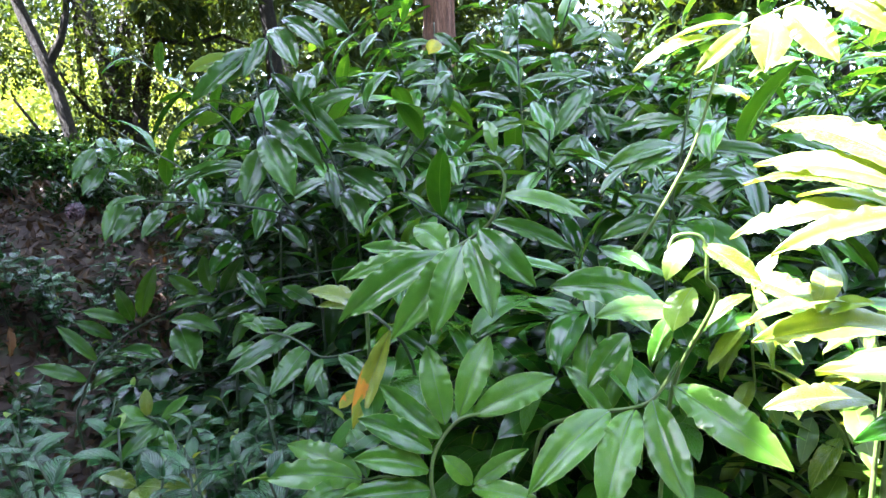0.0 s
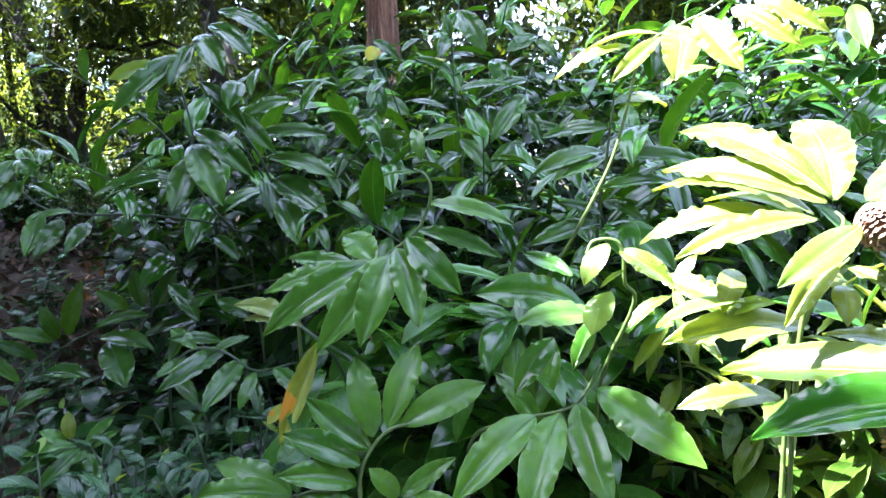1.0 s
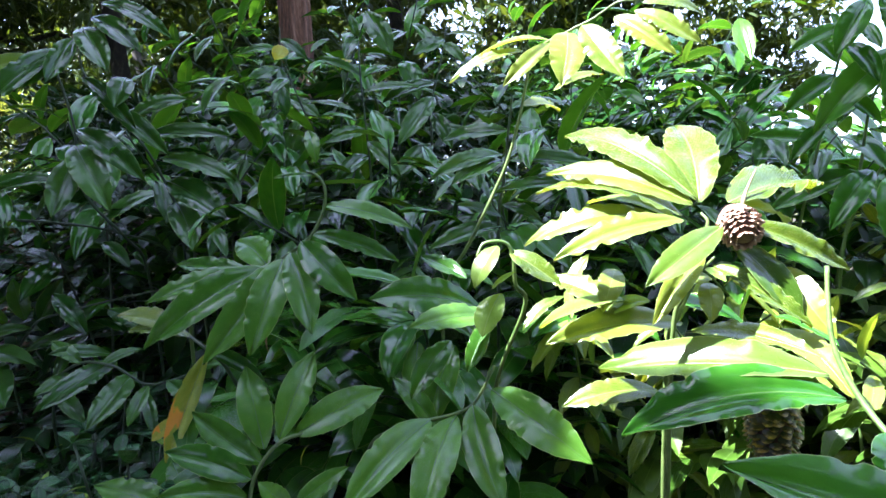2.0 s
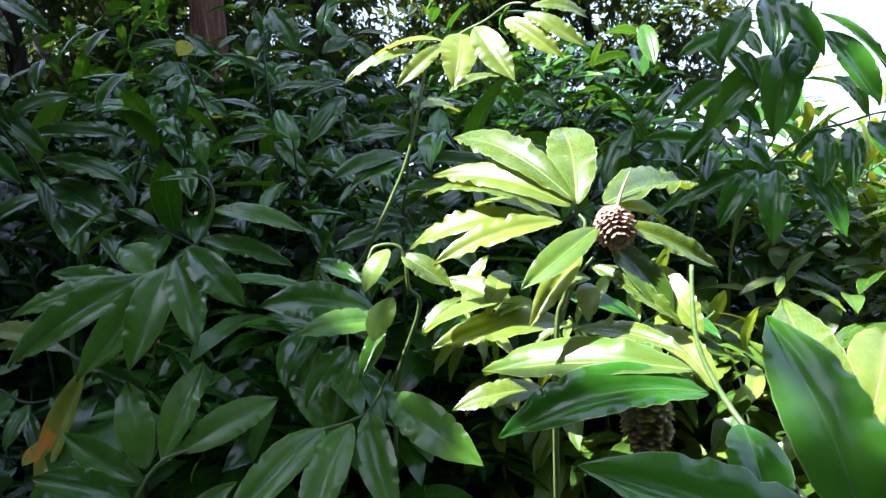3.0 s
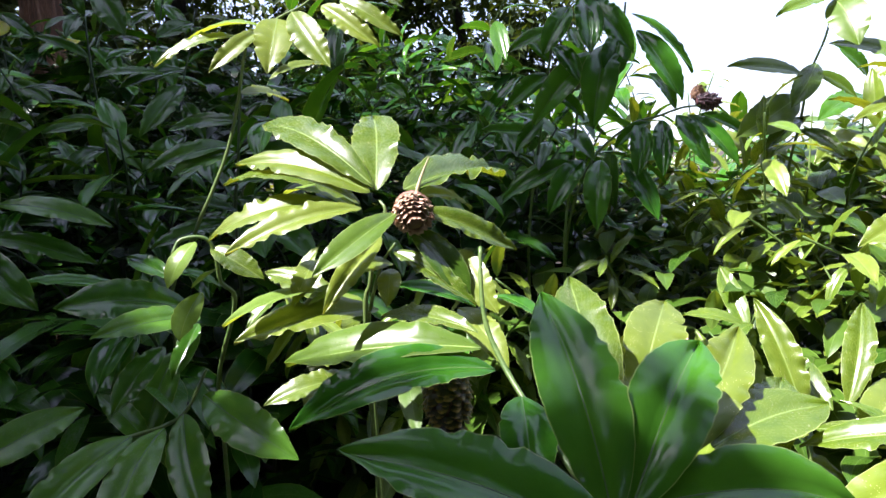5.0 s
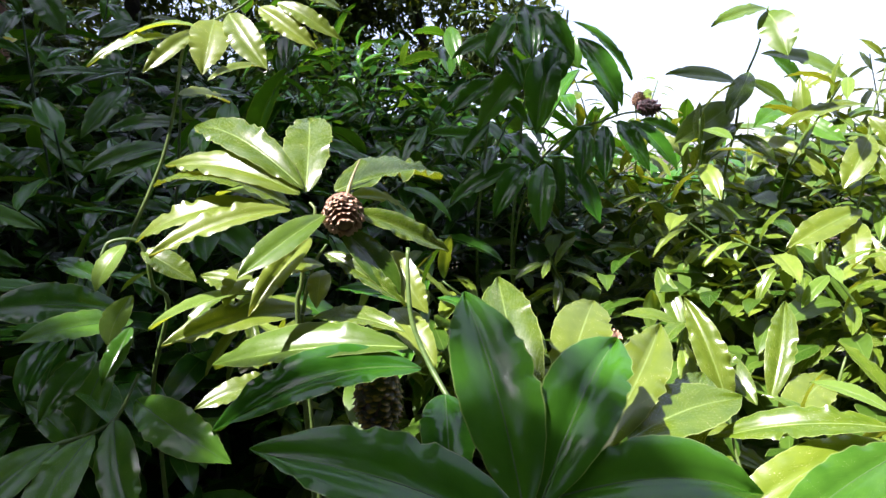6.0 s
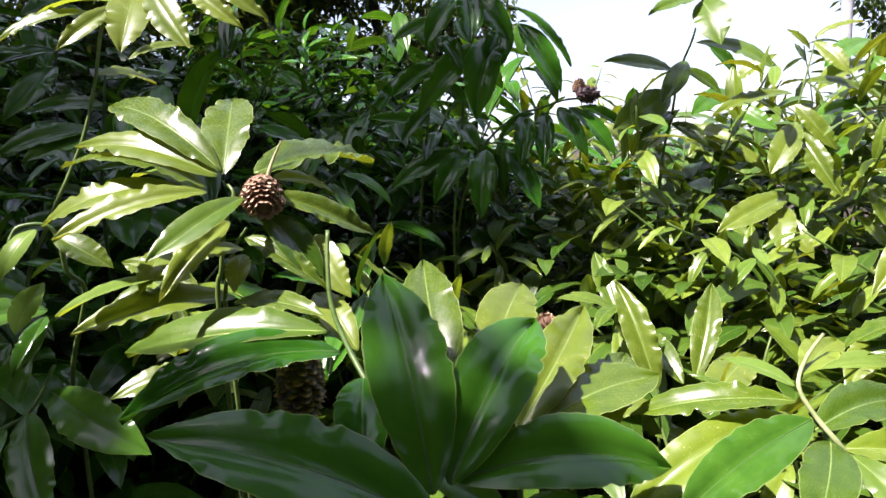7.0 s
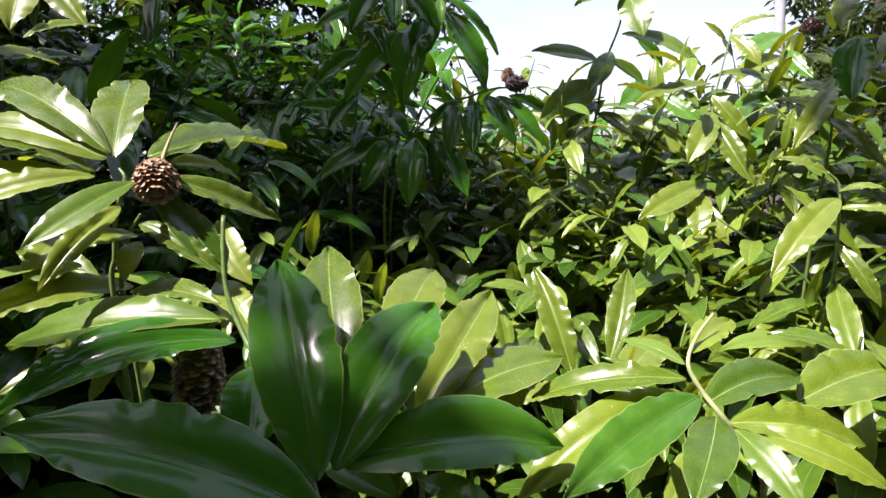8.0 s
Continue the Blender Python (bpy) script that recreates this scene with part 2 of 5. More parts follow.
    bsdf.inputs["Roughness"].default_value = rough
    bump = node(t, "ShaderNodeBump", Strength=0.5, Distance=0.002)
    t.links.new(n.outputs[0], bump.inputs["Height"])
    t.links.new(bump.outputs[0], bsdf.inputs["Normal"])
    return m


CONE = cone_material("cone_bract", (0.20, 0.105, 0.070), (0.42, 0.27, 0.175), (0.56, 0.40, 0.27), 0.6)
# The gold rim puts sun caught on the edges into the colour.
CONE_GOLD = cone_material("lit_rim_cone_bract", (0.005, 0.003, 0.002), (0.024, 0.013, 0.004), (0.27, 0.165, 0.05), 0.30)
CONE_DARK = cone_material("wine_cone_bract", (0.015, 0.006, 0.008), (0.042, 0.016, 0.022), (0.115, 0.050, 0.058))
CONE_CORE = rough_material("cone_core", (0.090, 0.048, 0.030), (0.180, 0.105, 0.065), 40, 0.8, 0.6, 0.003)
BARK = rough_material("bark", (0.018, 0.014, 0.011), (0.060, 0.048, 0.036), 5, 0.9, 1.0, 0.03, (3, 3, 0.6), c=(0.13, 0.13, 0.10))
BARK_DARK = rough_material("dark_bark", (0.003, 0.0025, 0.0015), (0.016, 0.012, 0.006), 11, 0.95, 1.0, 0.06, (2, 2, 0.8), c=(0.050, 0.048, 0.020))
BARK_RED = rough_material("red_bark", (0.030, 0.014, 0.009), (0.150, 0.070, 0.038), 5, 0.9, 1.0, 0.03, (5, 5, 0.5), c=(0.30, 0.17, 0.10))
SOIL = rough_material("soil", (0.020, 0.014, 0.010), (0.050, 0.035, 0.024), 3, 0.95, 0.8, 0.03, c=(0.045, 0.055, 0.02))
POLE = rough_material("pole_paint", (0.30, 0.31, 0.33), (0.42, 0.43, 0.45), 6, 0.6, 0.2, 0.002)


# ---- mesh helpers ----
def solid(name, bm, mat, parent=None, label="", at=None):
    """Links a bmesh as one mesh object; a part is given in the world and laid under its thing."""
    me = bpy.data.meshes.new(name)
    bm.to_mesh(me)
    bm.free()
    me.shade_smooth()
    me.materials.append(mat)
    ob = new(name, me)
    if parent is not None:
        ob.parent = parent
        ob.matrix_basis = Matrix.Translation(-parent.location)
    return tagged(ob, label)


def tube(bm, points, r0, r1, sides=8, knots=0.0, rng=None):
    """A tapering stem through the points; knots swells it a little at even steps."""
    pts = [Vector(p) for p in points]
    rings, side = [], None
    for i, p in enumerate(pts):
        d = (pts[min(i + 1, len(pts) - 1)] - pts[max(i - 1, 0)]).normalized()
        if side is None:
            side = d.orthogonal().normalized()
        side = (side - d * side.dot(d)).normalized()
        up = d.cross(side)
        r = r0 + (r1 - r0) * i / (len(pts) - 1)
        if knots and i % 3 == 0:
            r *= 1 + knots
        ring = []
        for k in range(sides):
            a = 2 * math.pi * k / sides
            rr = r * (1 + (rng.uniform(-0.12, 0.12) if rng else 0))
            ring.append(bm.verts.new(p + (side * math.cos(a) + up * math.sin(a)) * rr))
        rings.append(ring)
    for a, b in zip(rings, rings[1:]):
        for k in range(sides):
            bm.faces.new((a[k], a[(k + 1) % sides], b[(k + 1) % sides], b[k]))
    bm.faces.new(list(reversed(rings[0])))
    bm.faces.new(rings[-1])
    return bm


def smooth_line(points, n):
    """n + 1 points on a smooth curve through the given ones."""
    p = [Vector(q) for q in points]
    p = [p[0] * 2 - p[1]] + p + [p[-1] * 2 - p[-2]]
    out = []
    for i in range(n + 1):
        u = i / n * (len(p) - 3)
        k = min(int(u), len(p) - 4)
        f = u - k
        a, b, c, d = p[k:k + 4]
        out.append(0.5 * (2 * b + (c - a) * f + (2 * a - 5 * b + 4 * c - d) * f * f + (3 * b - a - 3 * c + d) * f ** 3))
    return out


def blade(name, mat, ratio=0.30, bend=0.10, fold=0.10, wave=0.02, seed=0, ny=14, nx=6, belly=0.45, tail=0.10):
    """A leaf of length 1 along y, its face up: lanceolate, drawn-out tip, gutter along the midrib, wavy margin."""
    rng = random.Random(seed)
    f1, f2, p1, p2 = rng.uniform(3.4, 5.4), rng.uniform(7.5, 11.0), rng.uniform(0, 6), rng.uniform(0, 6)
    f3 = rng.uniform(0.8, 1.7)
    side_bend = rng.uniform(-0.03, 0.03)
    verts, uvs, faces = [], [], []
    for j in range(ny + 1):
        v = j / ny
        body = max(0.0, math.sin(math.pi * v ** (math.log(0.5) / math.log(belly)))) ** 0.66
        point = 1 - 0.42 * max(0.0, (v - 0.80) / 0.20) ** 1.2
        w = ratio / 2 * max(body * point, tail * 0.25 * (1 - v) if v > 0.5 else 0.06 * (1 - v))
        arch = bend * 4 * v * (1 - v)
        for i in range(nx + 1):
            u = i / nx * 2 - 1
            swell = 0.25 + 1.1 * max(0.0, math.sin(f3 * 2 * math.pi * v + p1 * 1.7 + (2.6 if u > 0 else 0)))
            ripple = 0.95 * swell * wave * abs(u) ** 3.4 * (0.7 * math.sin(f1 * 2 * math.pi * v + p1 + (2.1 if u > 0 else 0)) + 0.55 * math.sin(f2 * 2 * math.pi * v + p2 - (1.3 if u > 0 else 0)))
            z = arch + 1.25 * fold * ratio * abs(u) * (1 - 0.60 * abs(u)) * min(1, 4 * v * (1.2 - v)) + ripple * min(1, 6 * v * (1 - v))
            scallop = 1 + min(2.6 * wave, 0.05) * swell * math.sin(f2 * 2 * math.pi * v + p2 * 2 + (1.9 if u > 0 else 0)) * min(1, 5 * v * (1 - v))
            x = u * w * (1 - 0.05 * abs(ripple) / max(wave, 1e-4)) * scallop + side_bend * math.sin(math.pi * v)
            verts.append((x, v, z))
            uvs.append((0.5 + u / 2, v))
    for j in range(ny):
        for i in range(nx):
            a = j * (nx + 1) + i
            faces.append((a, a + 1, a + nx + 2, a + nx + 1))
    me = bpy.data.meshes.new(name)
    me.from_pydata(verts, [], faces)
    layer = me.uv_layers.new(name="UVMap")
    for loop in me.loops:
        layer.data[loop.index].uv = uvs[loop.vertex_index]
    me.shade_smooth()
    me.materials.append(mat)
    return me


def leaf_pose(base, tip, twist=0.0, wide=1.0):
    """Lays a blade from base to tip, its face as far up as it goes, then twisted (degrees) about its midrib."""
    base, tip = Vector(base), Vector(tip)
    y = tip - base
    length = y.length
    y.normalize()
    z = Vector((0, 0, 1)) - y * y.z
    if z.length < 0.05:
        z = y.orthogonal()
    z.normalize()
    z = Matrix.Rotation(radians(twist), 3, y) @ z
    x = y.cross(z)
    m = Matrix((x * length * wide, y * length, z * length)).transposed().to_4x4()
    m.translation = base
    return m


def put_leaf(parent, me, base, tip, twist=0.0, wide=1.0, label=""):
    ob = new("leaf", me)
    ob.parent = parent
    ob.matrix_basis = Matrix.Translation(-parent.location) @ leaf_pose(base, tip, twist, wide)
    return tagged(ob, label)


def leaf_cloud(name, mat, spots, count, size, seed, flat=0.5, parent=None, shape=0.42, squash=0.75):
    """Many small leaves round the given (centre, radius) clumps, in one mesh."""
    rng = np.random.default_rng(seed)
    cen = np.array([s[0] for s in spots], float)
    rad = np.array([s[1] for s in spots], float)
    wgt = rad ** 2 / (rad ** 2).sum()
    k = rng.choice(len(spots), count, p=wgt)
    d = rng.normal(size=(count, 3))
    d /= np.linalg.norm(d, axis=1)[:, None]
    p = cen[k] + d * (rad[k] * rng.uniform(0.35, 1.0, count) ** 0.6)[:, None] * np.array([1, 1, squash])
    ax = rng.normal(size=(count, 3)) + d * 0.6 + np.array([0, 0, -0.4])
    ax /= np.linalg.norm(ax, axis=1)[:, None]
    nm = rng.normal(size=(count, 3)) + np.array([0, 0, 1.0 / max(flat, 0.1)])
    sd = np.cross(ax, nm)
    sd /= np.linalg.norm(sd, axis=1)[:, None] + 1e-9
    nm = np.cross(sd, ax)
    ln = size * rng.uniform(0.6, 1.3, count)[:, None]
    w = ln * shape / 2
    v = np.stack([p, p + ax * ln * 0.45 + sd * w + nm * ln * 0.05, p + ax * ln - nm * ln * 0.05, p + ax * ln * 0.45 - sd * w + nm * ln * 0.05], 1).reshape(-1, 3)
    f = np.arange(count * 4).reshape(-1, 4)
    me = bpy.data.meshes.new(name)
    me.from_pydata(v.tolist(), [], f.tolist())
    layer = me.uv_layers.new(name="UVMap")
    layer.data.foreach_set("uv", np.tile(np.array([0.5, 0, 1, 0.45, 0.5, 1, 0, 0.45]), count))
    me.materials.append(mat)
    ob = new(name, me)
    if parent is not None:
        ob.parent = parent
        ob.matrix_basis = Matrix.Translation(-parent.location)
    return ob


def thing(name, at, label, category, group="", kind=""):
    e = new(name)
    e.empty_display_size = 0.05
    e.location = at
    return tagged(e, label, category, group, kind)


# ---- ground ----
def ground_rise(x, y):
    """The soil climbs beside the thicket towards the clearing."""
    d, side = math.hypot(x - 0.35, y), math.degrees(math.atan2(x - 0.35, y))
    a = min(1.0, max(0.0, (d - 3.2) / 6.0))
    b = min(1.0, max(0.0, (-side - 16.0) / 14.0)) * min(1.0, max(0.0, (y - 1.0) / 2.0)) * min(1.0, max(0.0, (110.0 - d) / 60.0))
    return 1.75 * a * a * (3 - 2 * a) * b * b * (3 - 2 * b)


def ground_z(x, y):
    near = max(0.0, 1 - max(abs(x), abs(y - 6)) / 14)
    return near * (0.10 * noise.noise((x * 0.5, y * 0.5, 3)) + 0.04 * noise.noise((x * 2, y * 2, 7))) + ground_rise(x, y)


def build_ground():
    bm = bmesh.new()
    xs = [-900, -300, -100, -40, -20] + [-12 + 0.4 * i for i in range(61)] + [20, 40, 100, 300, 900]
    ys = [-900, -300, -100, -40, -15] + [-6 + 0.4 * i for i in range(61)] + [26, 40, 100, 300, 900]
    grid = []
    for y in ys:
        row = []
        for x in xs:
            row.append(bm.verts.new((x, y, ground_z(x, y))))
        grid.append(row)
    for a, b in zip(grid, grid[1:]):
        for i in range(len(xs) - 1):
            bm.faces.new((a[i], a[i + 1], b[i + 1], b[i]))
    tagged(solid("ground", bm, SOIL), "dark bare soil under trees and shrubs", "ground", kind="structure")


build_ground()
litter = leaf_cloud("leaf_litter", LEAF_DRY, [((-2.2 + 0.25 * i, 2.0 + 0.375 * j, 0.03), 0.32) for i in range(-20, 12) for j in range(20)], 30000, 0.11, 5, flat=0.15, squash=0.08)
for leaf in range(len(litter.data.polygons)):
    stalk = litter.data.vertices[4 * leaf].co
    lift = ground_z(stalk.x, stalk.y)
    for k in range(4):
        litter.data.vertices[4 * leaf + k].co.z += lift
tagged(litter, "brown fallen leaves scattered on the soil", "leaf litter", kind="stuff")


# ---- trees ----
def build_tree(name, trunks, bark, crown, leaf_mat, count, size, label, seed, limbs=()):
    rng = random.Random(seed)
    root = thing(name, trunks[0][0][0], label, "tree")
    for pts, r0, r1 in trunks:
        solid("trunk", furrowed(smooth_line(pts, 60), r0, r1, 0.35, seed) if bark is BARK_RED else tube(bmesh.new(), smooth_line(pts, 14), r0, r1, 12, rng=rng), bark, root)
    for pts, r0, r1 in limbs:
        solid("limb", tube(bmesh.new(), smooth_line(pts, 10), r0, r1, 7, rng=rng), bark, root)
    leaf_cloud("crown", leaf_mat, crown, count, size, seed, parent=root)
    return root


def furrowed(points, r0, r1, deep, seed):
    """A trunk with upright furrows and ridges."""
    bm = tube(bmesh.new(), points, r0, r1, 56)
    for k, v in enumerate(bm.verts):
        c = points[k // 56]
        a = 2 * math.pi * (k % 56) / 56
        u = (math.cos(a) * 3.2, math.sin(a) * 3.2, c.z * 0.9 + seed)
        n = abs(noise.noise(u)) + 0.5 * abs(noise.noise((u[0] * 2.3, u[1] * 2.3, u[2] * 2.5)))
        v.co = c + (v.co - c) * (1 + deep * (n - 0.35))
    return bm


def clumps(centre, radii, n, r, seed):
    rng = random.Random(seed)
    out = []
    for _ in range(n):
        d = Vector((rng.gauss(0, 1), rng.gauss(0, 1), rng.gauss(0, 1))).normalized() * rng.uniform(0.3, 1) ** 0.5
        out.append(((centre[0] + d.x * radii[0], centre[1] + d.y * radii[1], centre[2] + d.z * radii[2]), r * rng.uniform(0.6, 1.2)))
    return out


def canopy(rows, n, r, seed):
    """Leaf clumps of a spreading crown added above view to block sun: rows of y, and the crown's edge towards the open
    side there.
    """
    rg = random.Random(seed)
    ys = [q[0] for q in rows]
    out = []
    for _ in range(n):
        y = rg.uniform(ys[0], ys[-1])
        edge = np.interp(y, ys, [q[1] for q in rows])
        depth = 6.5 * rg.random() ** 1.3
        out.append(((edge - r - depth, y, 6.4 + rg.uniform(-0.2, 0.25) * (1 + 0.5 * depth)), r * rg.uniform(0.7, 1.1)))
    return out


# the tree behind the thicket; its unseen crown is shaped to hang over and shade parts of it
build_tree("tall_tree", [([(-0.05, 5.7, -0.1), (-0.05, 5.7, 2), (-0.05, 5.75, 4.0), (-0.4, 5.6, 7)], 0.18, 0.10)], BARK_RED,
           # The separate clumps are added to shade single canes and block sky.
           canopy([(1.72, -0.9), (2.2, -0.7), (2.5, -0.9), (2.8, -1.2), (3.2, -1.2)], 150, 0.42, 11) + canopy([(3.2, -1.2), (4.5, -0.8), (6.5, -0.4)], 85, 0.42, 19) + clumps((2.6, 4.6, 6.9), (3.0, 1.8, 0.4), 60, 0.5, 17) + clumps((-5.6, 4.2, 6.3), (1.7, 2.2, 0.35), 70, 0.45, 15) + clumps((-1.2, 1.6, 6.4), (0.32, 0.15, 0.12), 12, 0.25, 13) + clumps((-0.62, 1.22, 6.4), (0.12, 0.04, 0.05), 5, 0.13, 14) + clumps((-0.68, 0.35, 6.4), (0.06, 0.05, 0.05), 5, 0.13, 16), LEAF_TREE, 66000, 0.17,
           "tall tree with reddish furrowed bark behind the thicket", 11,
           limbs=[([(-0.1, 5.7, 4.4), (-1.2, 4.6, 5.6), (-2.6, 3.4, 6.3)], 0.07, 0.02), ([(-0.1, 5.7, 4.2), (-1.8, 5.6, 5.4), (-4.0, 5.0, 6.3)], 0.07, 0.02),
                  ([(-0.1, 5.7, 4.8), (1.2, 5.2, 6.2), (3.6, 4.6, 6.9)], 0.07, 0.02)])
# a tree added out of sight beside the path, to shade the litter and the near rim
build_tree("shade_tree", [([(-5.6, -1.6, -0.1), (-5.5, -1.6, 2), (-5.2, -1.2, 4.5), (-4.6, -0.6, 6.4)], 0.2, 0.10)], BARK,
           canopy([(-1.2, -2.28), (0.46, -2.28), (0.56, -2.48), (0.66, -2.8), (1.45, -2.75), (1.7, -2.6), (2.0, -2.4)], 240, 0.36, 12), LEAF_TREE, 42000, 0.17,
           "unseen broad grey-barked tree added beside the path for shade", 12,
           limbs=[([(-5.2, -1.2, 4.5), (-5.0, -0.2, 5.6), (-4.4, 1.0, 6.2)], 0.07, 0.02)])


# a tree added out of sight across the path; its crown blocks sky over the near canes
build_tree("overhanging_tree", [([(3.2, -3.4, -0.1), (3.2, -3.3, 2.5), (3.0, -2.6, 5.0), (2.7, -1.0, 6.8)], 0.2, 0.08)], BARK_DARK,
           clumps((2.0, 0.2, 7.1), (1.8, 2.0, 0.35), 90, 0.40, 31) + clumps((-0.9, -1.4, 7.0), (1.6, 0.9, 0.35), 40, 0.4, 32), LEAF_TREE, 13000, 0.17,
           "unseen tall tree added over the path to block sky", 31,
           limbs=[([(3.0, -2.6, 5.0), (2.2, -1.0, 6.4), (1.6, 0.6, 7.0)], 0.06, 0.02), ([(2.7, -1.0, 6.8), (2.8, 0.2, 7.0), (2.9, 1.4, 7.1)], 0.06, 0.02)])
build_tree("leaning_tree", [([(-4.5, 7.5, -0.1), (-4.5, 7.5, 1.0), (-4.6, 7.54, 1.9), (-4.74, 7.6, 2.5), (-5.0, 7.7, 3.2), (-5.27, 7.75, 3.85), (-5.6, 7.9, 5)], 0.09, 0.06)], BARK_DARK,
           clumps((-5.8, 8.2, 4.2), (2.4, 1.6, 1.5), 46, 0.6, 21), LEAF_WOOD_SHADE, 15000, 0.09, "leaning tree with mossy grey bark at the clearing", 21,
           limbs=[([(-4.95, 7.68, 3.0), (-4.75, 7.8, 3.5), (-4.7, 8.0, 4.4)], 0.06, 0.03), ([(-4.66, 7.55, 1.8), (-4.9, 7.5, 2.1), (-5.2, 7.4, 2.6)], 0.03, 0.015)])
build_tree("multi_stem_tree", [([(-4.4, 8.6, -0.1), (-4.4, 8.6, 1.4), (-4.5, 8.6, 2.4), (-4.8, 8.7, 3.3), (-5.1, 8.8, 4.1), (-5.5, 9, 5.5)], 0.14, 0.08),
                               ([(-4.65, 8.8, -0.1), (-4.68, 8.8, 1.6), (-4.7, 8.8, 2.4), (-4.6, 8.9, 3.4), (-4.5, 9.0, 4.2), (-4.4, 9, 5.5)], 0.16, 0.10),
                               ([(-4.35, 8.6, -0.1), (-4.3, 8.6, 1.6), (-4.28, 8.6, 2.6), (-4.16, 8.7, 3.3), (-4.0, 8.8, 4.1), (-3.7, 9, 5.5)], 0.12, 0.08),
                               ([(-4.9, 8.9, -0.1), (-5.0, 8.9, 1.0), (-4.97, 9.0, 2.6), (-5.12, 9.1, 4.2), (-5.2, 9.2, 5.5)], 0.065, 0.045),
                               ([(-4.8, 8.7, -0.1), (-5.0, 8.8, 1.6), (-5.25, 8.9, 2.8), (-5.3, 9.0, 4.2), (-5.5, 9.2, 5.5)], 0.05, 0.035)], BARK_DARK,
           clumps((-4.2, 9.0, 4.9), (2.3, 1.5, 1.3), 34, 0.7, 22) + clumps((-4.4, 8.6, 2.2), (0.9, 0.4, 1.5), 40, 0.34, 23), LEAF_WOOD_SHADE, 24000, 0.085,
           "dark many-stemmed tree wrapped in creeper", 22,
           limbs=[([(-4.1, 8.65, 3.45), (-3.9, 8.54, 3.49), (-3.42, 8.54, 3.4), (-3.06, 8.57, 3.52), (-2.68, 8.56, 3.37), (-2.2, 8.5, 3.5)], 0.045, 0.015),
                  ([(-4.5, 8.6, 2.2), (-5.0, 8.4, 2.7), (-5.3, 8.3, 3.3)], 0.04, 0.015)])

# woods round the clearing, in the sun but shade-dark in leaf colour, and low growth in it
rng = random.Random(4)
# The last six stand unseen, added to block sun and sky on the left.
for i, (x, y, h, w) in enumerate([(-14, 17, 9, 3.5), (-9, 20, 11, 4), (-4.5, 17, 10, 3.2), (-21, 9, 7, 3.2), (-18, 2, 8, 3.5), (-3.6, 14.0, 6, 2.2), (17.5, 5.0, 6.5, 2.0), (14.0, 2.6, 5.0, 1.6), (-10, -3.0, 8, 3.0), (-7.0, 2.4, 6.5, 1.8), (-6.8, 4.6, 6.5, 1.8), (-9.2, 6.2, 7, 2.2), (-9.6, 8.8, 7, 2.0), (-7.5, 6.9, 6.5, 1.4)]):
    build_tree("wood_tree", [([(x, y, -0.1), (x + 0.2, y, h * 0.4), (x - 0.1, y, h * 0.8)], 0.2, 0.07)], BARK,
               clumps((x, y, h * 0.62), (w, w * 0.8, h * 0.42), 46, w * 0.28, 40 + i), LEAF_WOOD_SHADE, 6500, 0.24, "broad-leaved tree at the edge of the clearing", 40 + i)
# the dark trees that close off the thicket behind
for i, (x, y, h, w) in enumerate([(-2.5, 8.6, 7, 1.5), (-1.0, 9.4, 7.5, 1.7), (1.2, 9.6, 8, 2.0), (3.2, 9.2, 7, 2.2), (5.4, 8.8, 5.4, 1.9), (4.2, 15, 9, 3.4), (-0.5, 16, 9, 3.0)]):
    build_tree("shaded_tree", [([(x, y, -0.1), (x + 0.15, y, h * 0.4), (x - 0.1, y, h * 0.8)], 0.16, 0.06)], BARK_DARK,
               clumps((x, y, h * 0.58), (w, w * 0.7, h * 0.40), 46, w * 0.3, 240 + i), LEAF_WOOD_SHADE, 9500 if i else 5000, 0.19, "leafy tree close behind the thicket", 240 + i)
# unseen tall dark trees, added on the other side of the path to block sky
for i, (x, y, h) in enumerate([(-8.5, -4.4, 7.6), (-5.2, -4.6, 8.2), (-2.2, -4.2, 8.4), (0.8, -4.4, 8.8), (3.6, -4.2, 8.6), (6.8, -4.8, 8.0), (10.0, -4.8, 7)]):
    build_tree("path_tree", [([(x, y, -0.1), (x + 0.2, y, h * 0.4), (x - 0.1, y + 0.3, h * 0.8)], 0.24, 0.08)], BARK_DARK,
               clumps((x, y + 0.4, h * 0.58), (1.9, 2.1, h * 0.44), 100, 0.62, 140 + i), LEAF_BACK_SHADE, 12000, 0.30, "unseen tall dark tree added across the path to block sky", 140 + i)
# Unseen bushes added to keep the bright horizon out of leaf reflections.
hedge = [((rng.uniform(-12, 14), rng.uniform(-4.6, -3.2), rng.uniform(0.2, 2.6)), rng.uniform(0.4, 0.8)) for _ in range(190)]
tagged(leaf_cloud("path_bushes", LEAF_BACK_SHADE, hedge, 26000, 0.22, 15), "unseen dense dark bushes added across the path to block sky", "bushes", kind="stuff")
low = []
for i in range(230):
    x, y = rng.uniform(-14, -2.4), rng.uniform(8.8, 16)
    if x > -3.4 and y < 8:
        continue
    low.append(((x, y, rng.uniform(0.0, 0.45) + ground_z(x, y)), rng.uniform(0.3, 0.75)))
tagged(leaf_cloud("undergrowth", LEAF_BACK_SHADE, low, 42000, 0.10, 8), "dark low undergrowth flecked with sun at the clearing", "undergrowth", kind="stuff")
bank = []
for _ in range(80):
    x, y = rng.uniform(-6.4, -2.9), rng.uniform(5.9, 8.0)
    bank.append(((x, y, ground_z(x, y) + rng.uniform(0.0, 0.30)), rng.uniform(0.15, 0.32)))
